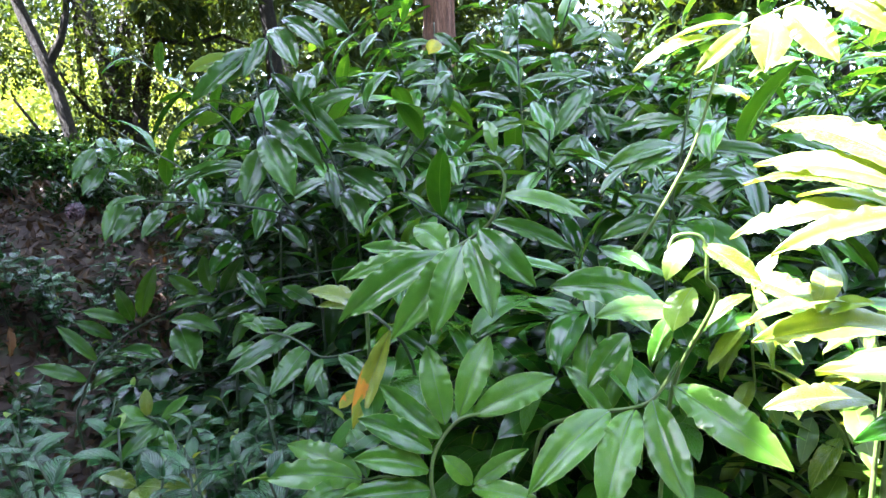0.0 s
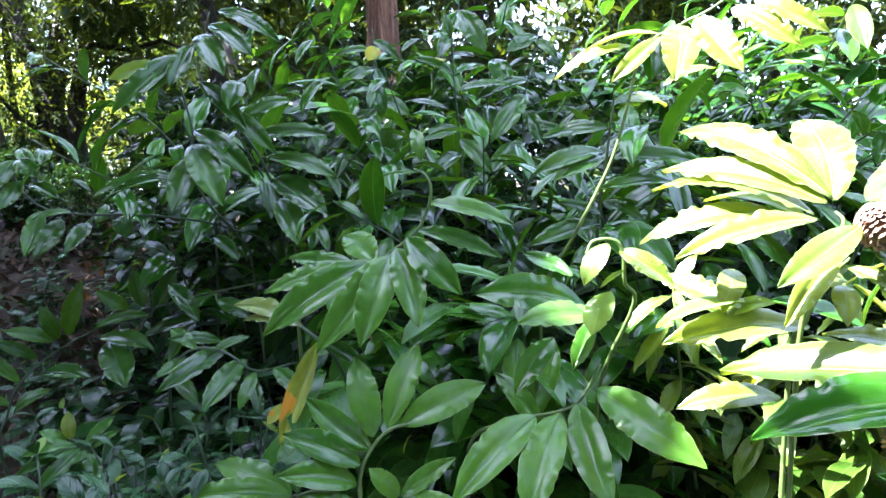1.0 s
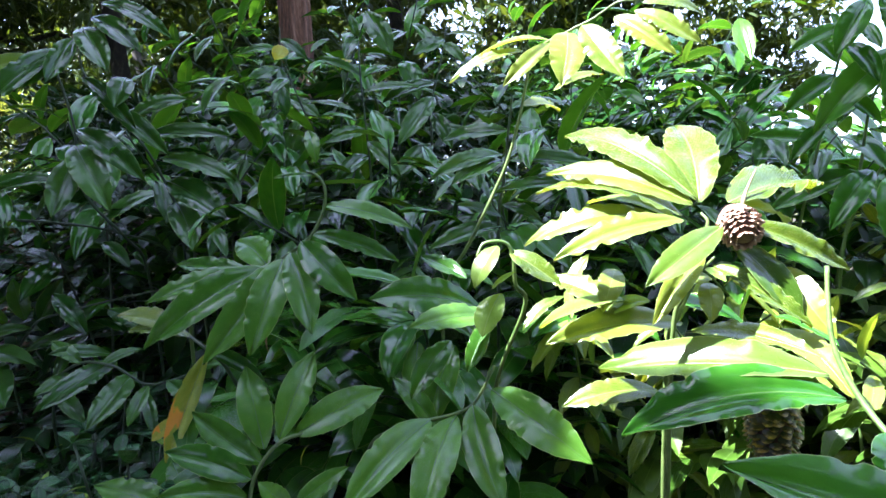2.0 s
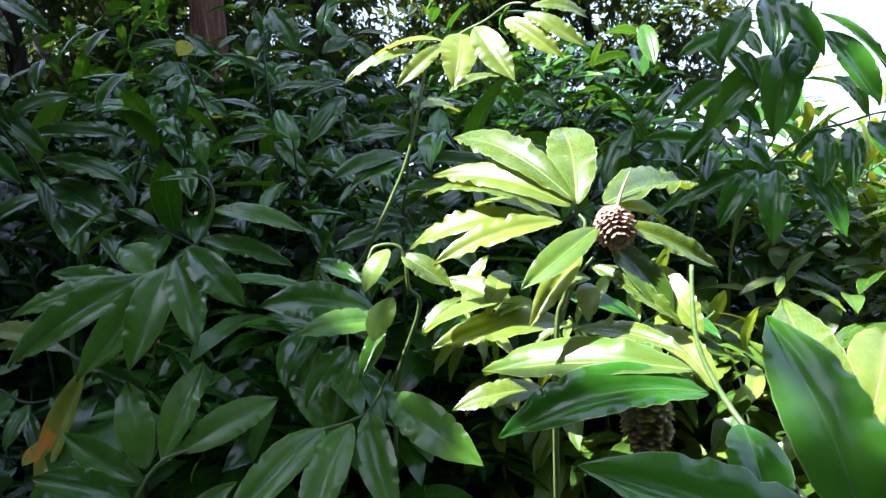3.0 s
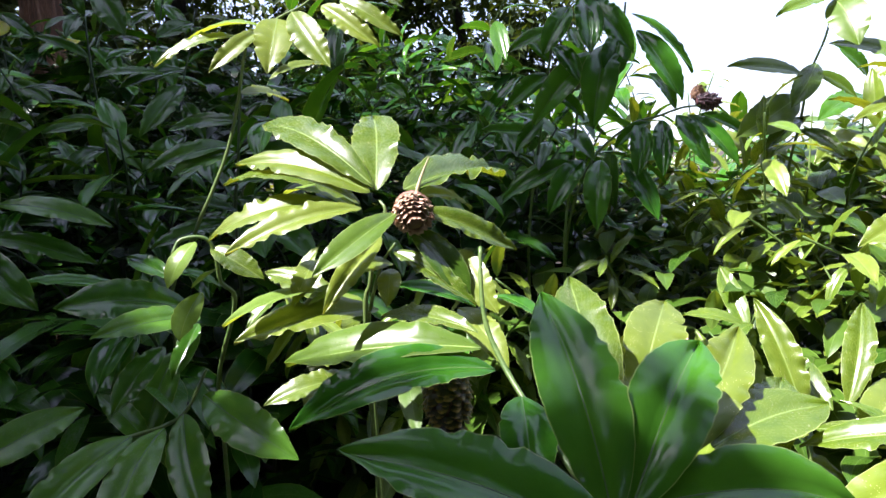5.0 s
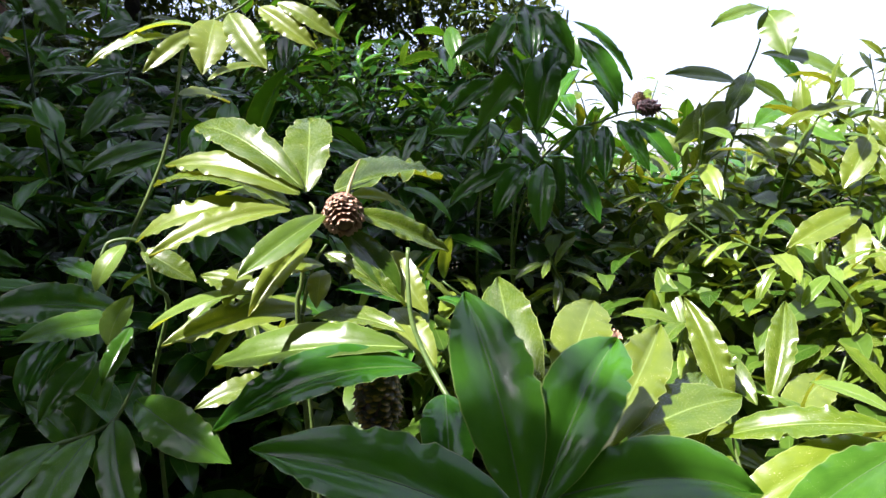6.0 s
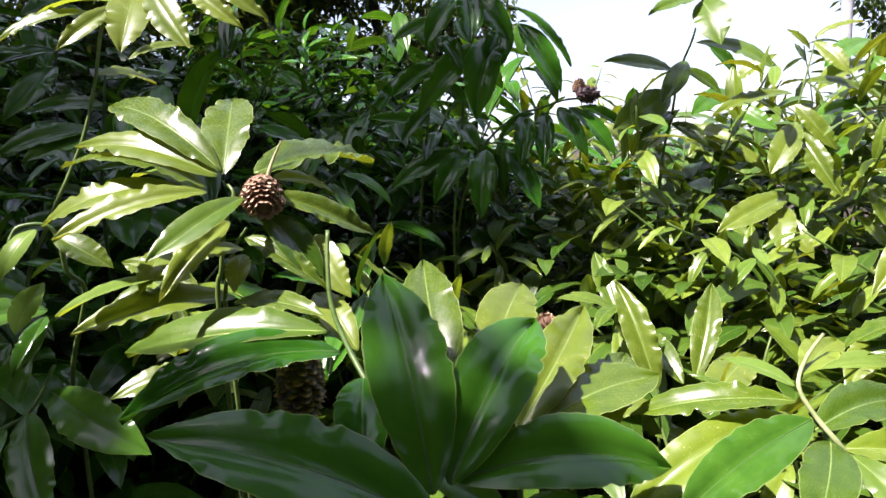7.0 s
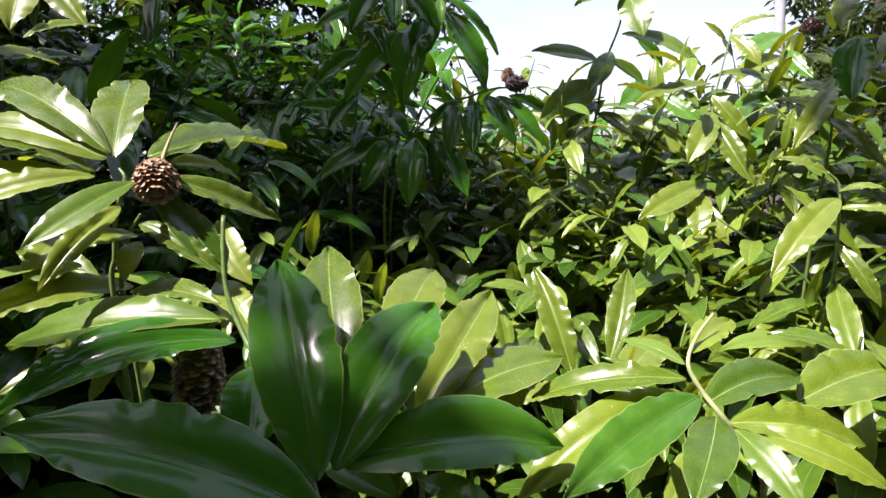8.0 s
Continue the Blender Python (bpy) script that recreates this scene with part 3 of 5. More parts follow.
tagged(leaf_cloud("dark_bank", LEAF_BACK_SHADE, bank, 16000, 0.09, 28), "dark leafy bank at the foot of the trees", "undergrowth", kind="stuff")
woods = [((rng.uniform(-26, 3), rng.uniform(19, 26), rng.uniform(0.5, 9)), rng.uniform(0.9, 1.6)) for _ in range(170)]
tagged(leaf_cloud("far_woods", LEAF_WOOD_SHADE, woods, 30000, 0.34, 29), "hazy wood behind the clearing", "woods", kind="stuff")
bright = [((rng.uniform(-14, -5.5), rng.uniform(10.5, 15), rng.uniform(1.5, 4.0)), rng.uniform(0.4, 0.9)) for _ in range(130)]
tagged(leaf_cloud("sunlit_bushes", LEAF_FAR_SUN, bright, 44000, 0.13, 10), "tall sunlit bushes across the clearing", "bushes", kind="stuff")
behind = [((rng.uniform(-2.0, 4.6), rng.uniform(5.0, 6.6), rng.uniform(0.2, 2.2)), rng.uniform(0.3, 0.55)) for _ in range(110)]
behind += [((rng.uniform(-7.5, -2.6), rng.uniform(7.4, 9.6), rng.uniform(0.9, 1.6)), rng.uniform(0.2, 0.45)) for _ in range(45)]
tagged(leaf_cloud("back_thicket", LEAF_BACK_SHADE, behind, 34000, 0.14, 14), "dense dark foliage deep in the thicket", "foliage", kind="stuff")
far = []
for i in range(110):
    a = rng.uniform(-0.1, 1.9)
    d = rng.uniform(11, 24)
    far.append(((d * math.sin(a) + 2, d * math.cos(a), rng.uniform(0.2, 1.2)), rng.uniform(0.6, 1.2)))
tagged(leaf_cloud("far_shrubs", LEAF_FAR_SUN, far, 20000, 0.22, 9), "line of far sunlit shrubs", "shrubs", kind="stuff")


def build_pole():
    root = thing("pole", (15.9, 6.45, -0.05), "grey painted pole beyond the thicket", "pole")
    solid("shaft", tube(bmesh.new(), [(15.9, 6.45, -0.05 + 0.9 * i) for i in range(9)], 0.13, 0.11, 14), POLE, root)
    solid("cap", tube(bmesh.new(), [(15.9, 6.45, 7.15), (15.9, 6.45, 7.2), (15.9, 6.45, 7.25)], 0.14, 0.05, 14), POLE, root)


build_pole()


# ---- the thicket of spiral ginger ----
def blades(name, mat, n, seed, ratio=(0.27, 0.32), wave=(0.005, 0.012), fold=(0.14, 0.34), **kw):
    out = []
    for i in range(n):
        r = random.Random(seed + i)
        out.append(blade(name, mat, ratio=r.uniform(*ratio), bend=r.uniform(0.04, 0.14), fold=r.uniform(*fold),
                         wave=r.uniform(*wave), seed=seed + i, belly=r.uniform(0.44, 0.52), **kw))
    return out


# Blades for shaded canes, darker in colour, and for sunlit canes, lighter.
B_SHADE = blades("ginger_leaf", LEAF, 3, 100) + blades("shaded_ginger_leaf", LEAF_DEEP_SHADE, 3, 103)
B_SUN = blades("sunny_ginger_leaf", LEAF_CANE_SUN, 6, 200, wave=(0.016, 0.034), ny=24)
B_YOUNG = blades("young_leaf", LEAF_YOUNG, 3, 300)
B_LOW = blades("shrub_leaf", LEAF_LOW, 4, 500, ratio=(0.42, 0.52))
# finer blades for the canes in front; most kinds carry sun or shade in their colour
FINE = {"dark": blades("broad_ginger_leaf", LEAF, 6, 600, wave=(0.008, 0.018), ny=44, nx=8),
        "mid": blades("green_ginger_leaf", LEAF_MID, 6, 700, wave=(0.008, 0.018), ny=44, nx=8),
        "green": blades("sunlit_green_ginger_leaf", LEAF_GREEN, 6, 1100, wave=(0.012, 0.024), ny=44, nx=8),
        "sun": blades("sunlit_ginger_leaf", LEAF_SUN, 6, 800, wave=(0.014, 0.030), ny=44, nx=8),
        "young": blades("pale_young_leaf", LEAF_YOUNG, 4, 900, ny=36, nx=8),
        "deep": blades("shaded_deep_leaf", LEAF_DEEP_SHADE, 6, 1000, fold=(0.26, 0.42), wave=(0.008, 0.016), ny=44, nx=8),
        "olive": blades("half_lit_ginger_leaf", LEAF_OLIVE, 3, 1200, wave=(0.006, 0.012), ny=44, nx=8),
        "brown": blades("withered_leaf", LEAF_BROWN, 2, 980, ratio=(0.35, 0.5), wave=(0.03, 0.05), ny=36, nx=8),
        "lemon": blades("lemon_leaf", LEAF_LEMON, 2, 970, ratio=(0.5, 0.6), ny=36, nx=8),
        "yellow": blades("yellowing_leaf", LEAF_YELLOW, 2, 950, ny=36, nx=8)}


def build_cane(height, reach, seed, blade_set, stem_mat, label, group, bare=0.22, size=0.31, step=0.08):
    """One free-standing cane: a bent stem and leaves in a spiral up its upper part."""
    r = random.Random(seed)
    root = thing("ginger_cane", (0, 0, 0), label, "ginger plant", group)
    a = r.gauss(-1.57, 0.9)
    lean = Vector((math.cos(a), math.sin(a), 0))
    pts = smooth_line([(0, 0, -0.05), lean * 0.08 * reach + Vector((0, 0, height * 0.4)), lean * 0.35 * reach + Vector((0, 0, height * 0.8)),
                       lean * reach + Vector((0, 0, height))], 18)
    solid("stem", tube(bmesh.new(), pts, 0.0065, 0.003, 6, 0.12), stem_mat, root)
    total = sum((b - c).length for b, c in zip(pts, pts[1:]))
    n = int(total * (1 - bare) / step)
    turn = r.uniform(0, 6.28)
    for i in range(n):
        f = bare + (1 - bare) * i / max(1, n - 1)
        k = f * 18
        j = min(int(k), 17)
        p = pts[j].lerp(pts[j + 1], k - j)
        d = (pts[j + 1] - pts[j]).normalized()
        s = d.orthogonal().normalized()
        turn += r.uniform(1.1, 1.7) if i % 2 else r.uniform(1.4, 2.4)
        out = (Matrix.Rotation(turn, 3, d) @ s)
        rise = -0.55 + 0.8 * (f - bare) / (1 - bare) + r.uniform(-0.35, 0.25)
        way = (out + d * rise + Vector((0, -0.45, -0.2))).normalized()
        ln = size * r.uniform(0.75, 1.15) * (1 if f < 0.9 else 0.75)
        me = r.choice(B_YOUNG) if f > 0.93 and r.random() < 0.5 and blade_set is B_SUN else r.choice(blade_set)
        put_leaf(root, me, p + out * 0.01, p + way * ln, r.uniform(-25, 25), r.uniform(0.85, 1.2) if blade_set is B_SUN else r.uniform(1.0, 1.3))
    return root


HEIGHTS = (0.7, 1.0, 1.3, 1.6, 1.9, 2.3)
PROTOS, used = {}, set()
# Each cane made twice: sun or shade put into leaf and stem colour.
for sunny in (False, True):
    for h in HEIGHTS:
        for v in range(2):
            PROTOS[sunny, h, v] = build_cane(h, (0.22 + 0.16 * v) * h, int(h * 100) + v * 7 + 1000 * sunny, B_SUN if sunny else B_SHADE, STEM if sunny else STEM_SHADE,
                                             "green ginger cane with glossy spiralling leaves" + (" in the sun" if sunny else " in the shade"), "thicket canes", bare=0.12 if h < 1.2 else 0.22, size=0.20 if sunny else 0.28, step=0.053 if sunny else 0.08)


def thicket_height(x, y):
    """How tall the canes stand over the plan: low at the near rim, tall further in, lower again towards the open side."""
    d, side = math.hypot(x - 0.35, y), math.degrees(math.atan2(x - 0.35, y))
    cap = np.interp(side, [-32, -20, -8, 31, 39, 46, 55, 60, 90], [1.5, 2.0, 2.8, 2.9, 1.9, 1.55, 1.5, 1.85, 1.85])
    return min(0.55 + 0.66 * max(0.0, d - 1.1), cap)


def in_thicket(x, y):
    d, side = math.hypot(x - 0.35, y), math.degrees(math.atan2(x - 0.35, y))
    near = np.interp(side, [-35, -20, -10, -4, 20, 40, 60, 90], [3.4, 3.0, 2.5, 1.9, 1.75, 1.85, 1.65, 1.5])
    return near < d < 5.0 and side > -28 and y > -0.2 and x > -2.9


rng = random.Random(77)
for ix in range(-16, 24):
    for iy in range(-1, 24):
        x, y = ix * 0.25 + rng.uniform(-0.11, 0.11), iy * 0.25 + rng.uniform(-0.11, 0.11)
        if not in_thicket(x, y):
            continue
        if math.hypot(x, y) > 3.1 and rng.random() < 0.74:
            continue
        h = max(0.5, thicket_height(x, y) * rng.uniform(0.85, 1.1))
        # Canes inside the sunlit zone take the sunlit colours.
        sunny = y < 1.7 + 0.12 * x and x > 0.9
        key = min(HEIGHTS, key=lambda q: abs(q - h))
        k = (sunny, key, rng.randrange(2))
        m = pose(x, y, 0, rng.uniform(-7, 7), rng.uniform(-7, 7), -math.degrees(math.atan2(x - 0.35, y)) + rng.uniform(-70, 70)) @ Matrix.Scale(max(0.8, h / key), 4)
        if k not in used:
            used.add(k)
            PROTOS[k].matrix_basis = m
        else:
            copy_thing(PROTOS[k], m)
for k in PROTOS:
    if k not in used:
        for ob in (*PROTOS[k].children_recursive, PROTOS[k]):
            bpy.data.objects.remove(ob)


# slender sunlit canes behind the sideways cone
for i, (x, y, h) in enumerate([(2.78, 2.26, 1.91), (2.75, 2.08, 1.77), (2.99, 2.17, 1.71)]):
    build_cane(h, 0.1 * h, 3100 + i, B_SUN, STEM, "slender ginger cane with small sunlit leaves", "thicket canes", bare=0.45, size=0.15, step=0.05).location = (x, y, 0)


def build_mass(name, mat, count, seed, keep, label, low=0.0):
    """The crowded lower leaves of the thicket, too many to count, in one mesh."""
    r = random.Random(seed)
    shapes = [blade("shape", mat, ratio=r.uniform(0.28, 0.36), bend=r.uniform(0.05, 0.14), fold=0.12, wave=0.015, seed=seed + i, ny=7, nx=4) for i in range(3)]
    coords = []
    for me in shapes:
        co = np.empty(len(me.vertices) * 3)
        me.vertices.foreach_get("co", co)
        uv = np.empty(len(me.loops) * 2)
        me.uv_layers[0].data.foreach_get("uv", uv)
        coords.append((co.reshape(-1, 3), np.array([p.vertices[:] for p in me.polygons]), uv))
    vs, fs, us, base, made = [], [], [], 0, 0
    while made < count:
        x, y = r.uniform(-3, 5), r.uniform(-0.3, 5)
        if not (in_thicket(x, y) or low) or not keep(x, y):
            continue
        z = low * r.uniform(0.2, 1.0) if low else max(0.12, thicket_height(x, y) * r.uniform(0.1, 0.85))
        a = r.uniform(0, 6.28) if r.random() < 0.4 else math.atan2(-y, 0.35 - x) + r.gauss(0, 0.9)
        b = Vector((x, y, z))
        way = Vector((math.cos(a), math.sin(a), r.uniform(-0.9, 0.35))).normalized()
        m = np.array(leaf_pose(b, b + way * r.uniform(0.16, 0.28), r.uniform(-25, 25), r.uniform(0.9, 1.2)))
        co, fa, uv = coords[made % 3]
        vs.append(co @ m[:3, :3].T + m[:3, 3])
        fs.append(fa + base)
        us.append(uv)
        base += len(co)
        made += 1
    me = bpy.data.meshes.new(name)
    me.from_pydata(np.concatenate(vs).tolist(), [], np.concatenate(fs).tolist())
    me.uv_layers.new(name="UVMap").data.foreach_set("uv", np.concatenate(us))
    me.shade_smooth()
    me.materials.append(mat)
    for s in shapes:
        bpy.data.meshes.remove(s)
    tagged(new(name, me), label, "foliage", kind="stuff")


# Shade-coloured leaves outside the sun zone, sun-coloured ones inside it.
build_mass("shaded_foliage", LEAF_MASS_SHADE, 7000, 31, lambda x, y: not (y < 1.7 + 0.12 * x and x > 0.9), "crowded dark ginger leaves low in the thicket")
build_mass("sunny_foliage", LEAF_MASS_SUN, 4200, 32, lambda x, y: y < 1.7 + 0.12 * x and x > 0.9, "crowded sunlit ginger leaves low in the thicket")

build_mass("rim_foliage", LEAF_MASS_SHADE, 700, 33, lambda x, y: -0.52 * y < x < 0.45 - 0.16 * y and 1.9 < y < 3.4, "crowded broad dark leaves at the rim of the thicket", 0.55)
build_mass("inner_foliage", LEAF_FILL, 330, 36, lambda x, y: -0.15 < x < 0.85 and 1.60 < y < 2.15, "green ginger leaves crowded behind the front canes", 1.05)
build_mass("dark_herbs", LEAF_MASS_SHADE, 160, 34, lambda x, y: -3.0 < x < -0.8 and x < -0.25 * y and 3.2 < y < 5.0, "low dark herbs on the shaded soil", 0.22)


# ---- low shrubs at the rim ----
def build_shrub(seed, tall=(0.28, 0.5), stems=4, first=3, size=(0.08, 0.14)):
    r = random.Random(seed)
    root = thing("low_shrub", (0, 0, 0), "low shrub with small puckered dark green leaves", "shrub", "low shrubs at the rim")
    for k in range(stems):
        a = r.uniform(0, 6.28)
        h = r.uniform(*tall)
        lean = Vector((math.cos(a), math.sin(a), 0)) * r.uniform(0.05, 0.2)
        pts = smooth_line([(0, 0, -0.08), lean * 0.4 + Vector((0, 0, h * 0.5)), lean + Vector((0, 0, h))], 8)
        solid("stem", tube(bmesh.new(), pts, 0.006, 0.003, 5), STEM_SHADE, root)
        for i in range(first, 9):
            for s in (0, 1):
                t = a + i * 1.57 + s * 3.14 + r.uniform(-0.4, 0.4)
                way = Vector((math.cos(t), math.sin(t), r.uniform(-0.5, 0.35) + (0.5 if i == 8 else 0))).normalized()
                me = r.choice(B_YOUNG) if i == 8 and r.random() < 0.14 else r.choice(B_LOW)
                put_leaf(root, me, pts[i], pts[i] + way * r.uniform(*size) * (0.7 if i == 8 else 1), r.uniform(-20, 20))
    return root


SHRUBS = [build_shrub(s) for s in (1, 2, 3)]
NEAR_SHRUBS = [build_shrub(s, (0.58, 0.74), 5, 4, (0.08, 0.135)) for s in (11, 12)]
rng = random.Random(9)
spots = []
for i in range(72):
    x, y = rng.uniform(-3.6, -0.05), rng.uniform(1.5, 4.6)
    if x > 0.5 - 0.42 * y or x < 0.3 - 0.95 * y or (0.30 < (x + 1.0) / -y + 0.75 < 0.62 and y > 3.0) or any(math.hypot(x - a, y - b) < 0.2 for a, b in spots):
        continue
    spots.append((x, y))
tall = [(-0.95, 2.5), (-0.62, 2.35), (-0.30, 2.2), (-0.75, 2.85), (-0.45, 2.65), (-0.12, 2.45), (-1.2, 2.9), (-0.95, 3.2)]
near = [(-0.70, 1.90), (-0.66, 2.05), (-0.47, 1.76), (-0.45, 1.96), (-0.31, 1.72), (-0.58, 1.70), (-0.35, 1.62), (-0.31, 1.96), (-0.66, 2.26), (-0.77, 1.84), (-1.23, 1.83), (-0.57, 1.50), (-0.90, 1.62), (-0.22, 1.55)]
for i, (x, y) in enumerate(spots + tall):
    m = pose(x, y, ground_z(x, y), 0, 0, rng.uniform(0, 360)) @ Matrix.Scale(rng.uniform(0.75, 1.25) if i < len(spots) else rng.uniform(1.35, 1.7), 4)
    if i < 3:
        SHRUBS[i].matrix_basis = m
    else:
        copy_thing(SHRUBS[i % 3], m)
for i, (x, y) in enumerate(near):
    m = pose(x, y, ground_z(x, y), 0, 0, rng.uniform(0, 360)) @ Matrix.Scale(rng.uniform(0.92, 1.12), 4)
    if i < 2:
        NEAR_SHRUBS[i].matrix_basis = m
    else:
        copy_thing(NEAR_SHRUBS[i % 2], m)
weeds = []
for _ in range(110):
    x, y = rng.uniform(-4.5, -1.2), rng.uniform(2.2, 7.5)
    weeds.append(((x, y, 0.03 + ground_z(x, y)), rng.uniform(0.08, 0.22)))
tagged(leaf_cloud("weeds", LEAF_MASS_SHADE, weeds, 5000, 0.07, 18), "small weeds between the fallen leaves", "weeds", kind="stuff")


# ---- cones ----
def build_cone(name, top, tip, width, mat, label, core_mat, rings=11, spike=None, loose=1.0, seed_at=None, broad=1.0):
    """A seed cone of many overlapping bracts between top (at the stem) and tip."""
    top, tip = Vector(top), Vector(tip)
    axis = tip - top
    length = axis.length
    root = thing(name, top, label, "seed cone")
    turn = axis.to_track_quat("Z", "Y").to_matrix()
    bm = bmesh.new()
    tube(bm, [top + axis * (i / 8) for i in range(9)], 0.5, 0.5, 14)
    for v in bm.verts:
        q = v.co - top
        f = min(1.0, max(0.0, q.dot(axis) / length ** 2))
        c = top + axis * f
        v.co = c + (v.co - c) / 0.5 * width * 0.40 * (math.sin(math.pi * (0.12 + 0.86 * f)) ** 0.6) * (0.75 + 0.25 * loose)
    solid("core", bm, core_mat, root)
    # one bract: a curled spoon
    verts, faces = [], []
    for j in range(5):
        v = j / 4
        for i in range(5):
            u = i / 2 - 1
            w = 0.5 * math.sin(math.pi * (0.2 + 0.62 * v))
            verts.append((u * w, v * 0.8 - 0.12 * u * u, 0.10 + 0.30 * v * v - 0.30 * u * u * (0.4 + v) + (0.05 if j == 4 else 0)))
    for j in range(4):
        for i in range(4):
            a = j * 5 + i
            faces.append((a, a + 1, a + 6, a + 5))
    me = bpy.data.meshes.new("bract")
    me.from_pydata(verts, [], faces)
    me.shade_smooth()
    me.materials.append(mat)
    r = random.Random(int(width * 1e4))
    for k in range(rings):
        f = (k + 0.4) / rings
        rad = width * 0.42 * (math.sin(math.pi * (0.12 + 0.86 * f)) ** 0.6)
        n = max(4, round(2 * math.pi * rad / (length / rings * 1.15 * broad)))
        for i in range(n):
            a = 2 * math.pi * (i + 0.5 * (k % 2)) / n + r.uniform(-0.25, 0.25)
            out = Vector((math.cos(a), math.sin(a), 0))
            s = length / rings * r.uniform(1.1, 1.3 + 0.7 * loose) * (1.35 - 0.35 * loose)
            y = (Vector((0, 0, 1)) + out * (0.25 * loose + 0.3 * (f - 0.4)) - out * (1.2 * max(0, f - 0.75))).normalized()
            y = (y + Vector((r.uniform(-0.25, 0.25), r.uniform(-0.25, 0.25), 0)) * loose).normalized()
            x = Vector((-math.sin(a), math.cos(a), 0))
            x = (x - y * x.dot(y)).normalized()
            z = x.cross(y)
            m = Matrix((x * s * 0.95 * broad, y * s, z * s)).transposed()
            ob = new("bract", me)
            ob.parent = root
            ob.matrix_basis = Matrix.Translation(turn @ (out * rad + Vector((0, 0, f * length - s * 0.3)))) @ (turn @ m).to_4x4()
    if seed_at:
        bm = bmesh.new()
        bmesh.ops.create_icosphere(bm, subdivisions=2, radius=0.005, matrix=Matrix.Translation(Vector(seed_at)) @ Matrix.Diagonal((1, 1, 1.4, 1)))
        solid("seed", bm, SEED, root, "white seed")
    if spike:
        solid("spike", tube(bmesh.new(), smooth_line(spike, 8), 0.0045, 0.0012, 8), STEM_PALE, root, "pale withered spike")
    return root


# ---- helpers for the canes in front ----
# Skin colour follows how sunlit or shaded the cane stands.
STEM_SKIN = {"dark": STEM_SHADE, "deep": STEM, "green": STEM_SUN, "mid": STEM, "olive": STEM, "sun": STEM_LIT, "young": STEM}
lot = random.Random(5)
RIBS = {}


def midrib(me):
    """The raised pale midrib of a blade, one mesh for all leaves of that blade, darker on shade-coloured leaves."""
    if me.name not in RIBS:
        row = 9
        line = [me.vertices[j * row + 4].co.copy() for j in range(len(me.vertices) // row)]
        bm = tube(bmesh.new(), line[:-2:2], 0.0046, 0.0010, 6)
        rib = bpy.data.meshes.new("midrib")
        bm.to_mesh(rib)
        bm.free()
        rib.shade_smooth()
        rib.materials.append(RIB_DARK if me.materials[0] in (LEAF, LEAF_MID, LEAF_DEEP_SHADE) else RIB)
        RIBS[me.name] = rib
    return RIBS[me.name]


state = {}


def hero_cane(label, look_of, line):
    root = thing("ginger_cane", line[-1], label, "ginger plant", "front canes")
    pts = smooth_line(list(reversed(line)), 40)
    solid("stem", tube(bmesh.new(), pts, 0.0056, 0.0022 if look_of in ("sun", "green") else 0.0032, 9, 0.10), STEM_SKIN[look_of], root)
    state["look"] = look_of
    return root


def hero_leaves(root, rows):
    """Rows: base, tip, twist, breadth and, where it differs from the rest, the kind of leaf."""
    for bx, by, bz, tx, ty, tz, twist, wide, *kind in rows:
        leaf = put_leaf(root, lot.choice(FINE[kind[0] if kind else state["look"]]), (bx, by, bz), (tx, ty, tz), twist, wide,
                        "yellowing leaf with a burnt orange edge" if kind == ["yellow"] else "small lemon-yellow leaf" if kind == ["lemon"] else "withered brown curled leaf" if kind == ["brown"] else "")
        new("midrib", midrib(leaf.data)).parent = leaf


# ---- the cones on their canes ----
build_cone("seed_cone", (0.864, 0.966, 1.382), (0.846, 0.908, 1.344), 0.075, CONE, "round brown dried seed cone on a sunlit cane", CONE_CORE, rings=10, loose=0.3, broad=1.25,
           spike=[(0.868, 0.955, 1.385), (0.885, 0.962, 1.42), (0.905, 0.965, 1.455)])
build_cone("seed_cone", (0.875, 0.885, 1.115), (0.86, 0.862, 0.985), 0.088, CONE_GOLD, "brown cylindrical seed cone hanging in the shade", CONE_DARK, rings=15, loose=0.5, seed_at=(0.845, 0.828, 1.003), broad=1.6)
build_cone("seed_cone", (2.17, 1.475, 1.60), (2.235, 1.435, 1.595), 0.058, CONE_DARK, "dark wine-coloured seed cone held sideways", CONE_DARK, rings=8)
build_cone("seed_cone", (2.19, 1.50, 1.61), (2.205, 1.49, 1.655), 0.045, CONE, "small brown seed cone above a darker one", CONE_DARK, rings=7)
build_cone("seed_cone", (3.04, 0.83, 1.72), (3.05, 0.82, 1.77), 0.07, CONE_DARK, "reddish seed cone at the tip of a cane", CONE_DARK, rings=7)
build_cone("seed_cone", (1.56, 1.03, 0.97), (1.55, 1.0, 1.005), 0.045, CONE, "small brown seed cone among sunlit leaves", CONE_CORE, rings=6)
build_cone("seed_cone", (-1.55, 2.64, 1.40), (-1.60, 2.60, 1.36), 0.07, CONE_DARK, "dark reddish seed cone in the shade", CONE_DARK, rings=7)


# ---- canes placed one by one ----
# arching dark green ginger cane with broad glossy leaves
cane = hero_cane("arching dark green ginger cane with broad glossy leaves", "mid", [(0.532, 1.327, 1.047), (0.484, 1.327, 0.968), (0.436, 1.333, 0.943), (0.377, 1.321, 0.941), (0.302, 1.347, 0.918), (0.240, 1.472, 0.795), (0.239, 1.552, 0.398), (0.237, 1.621, -0.060)])
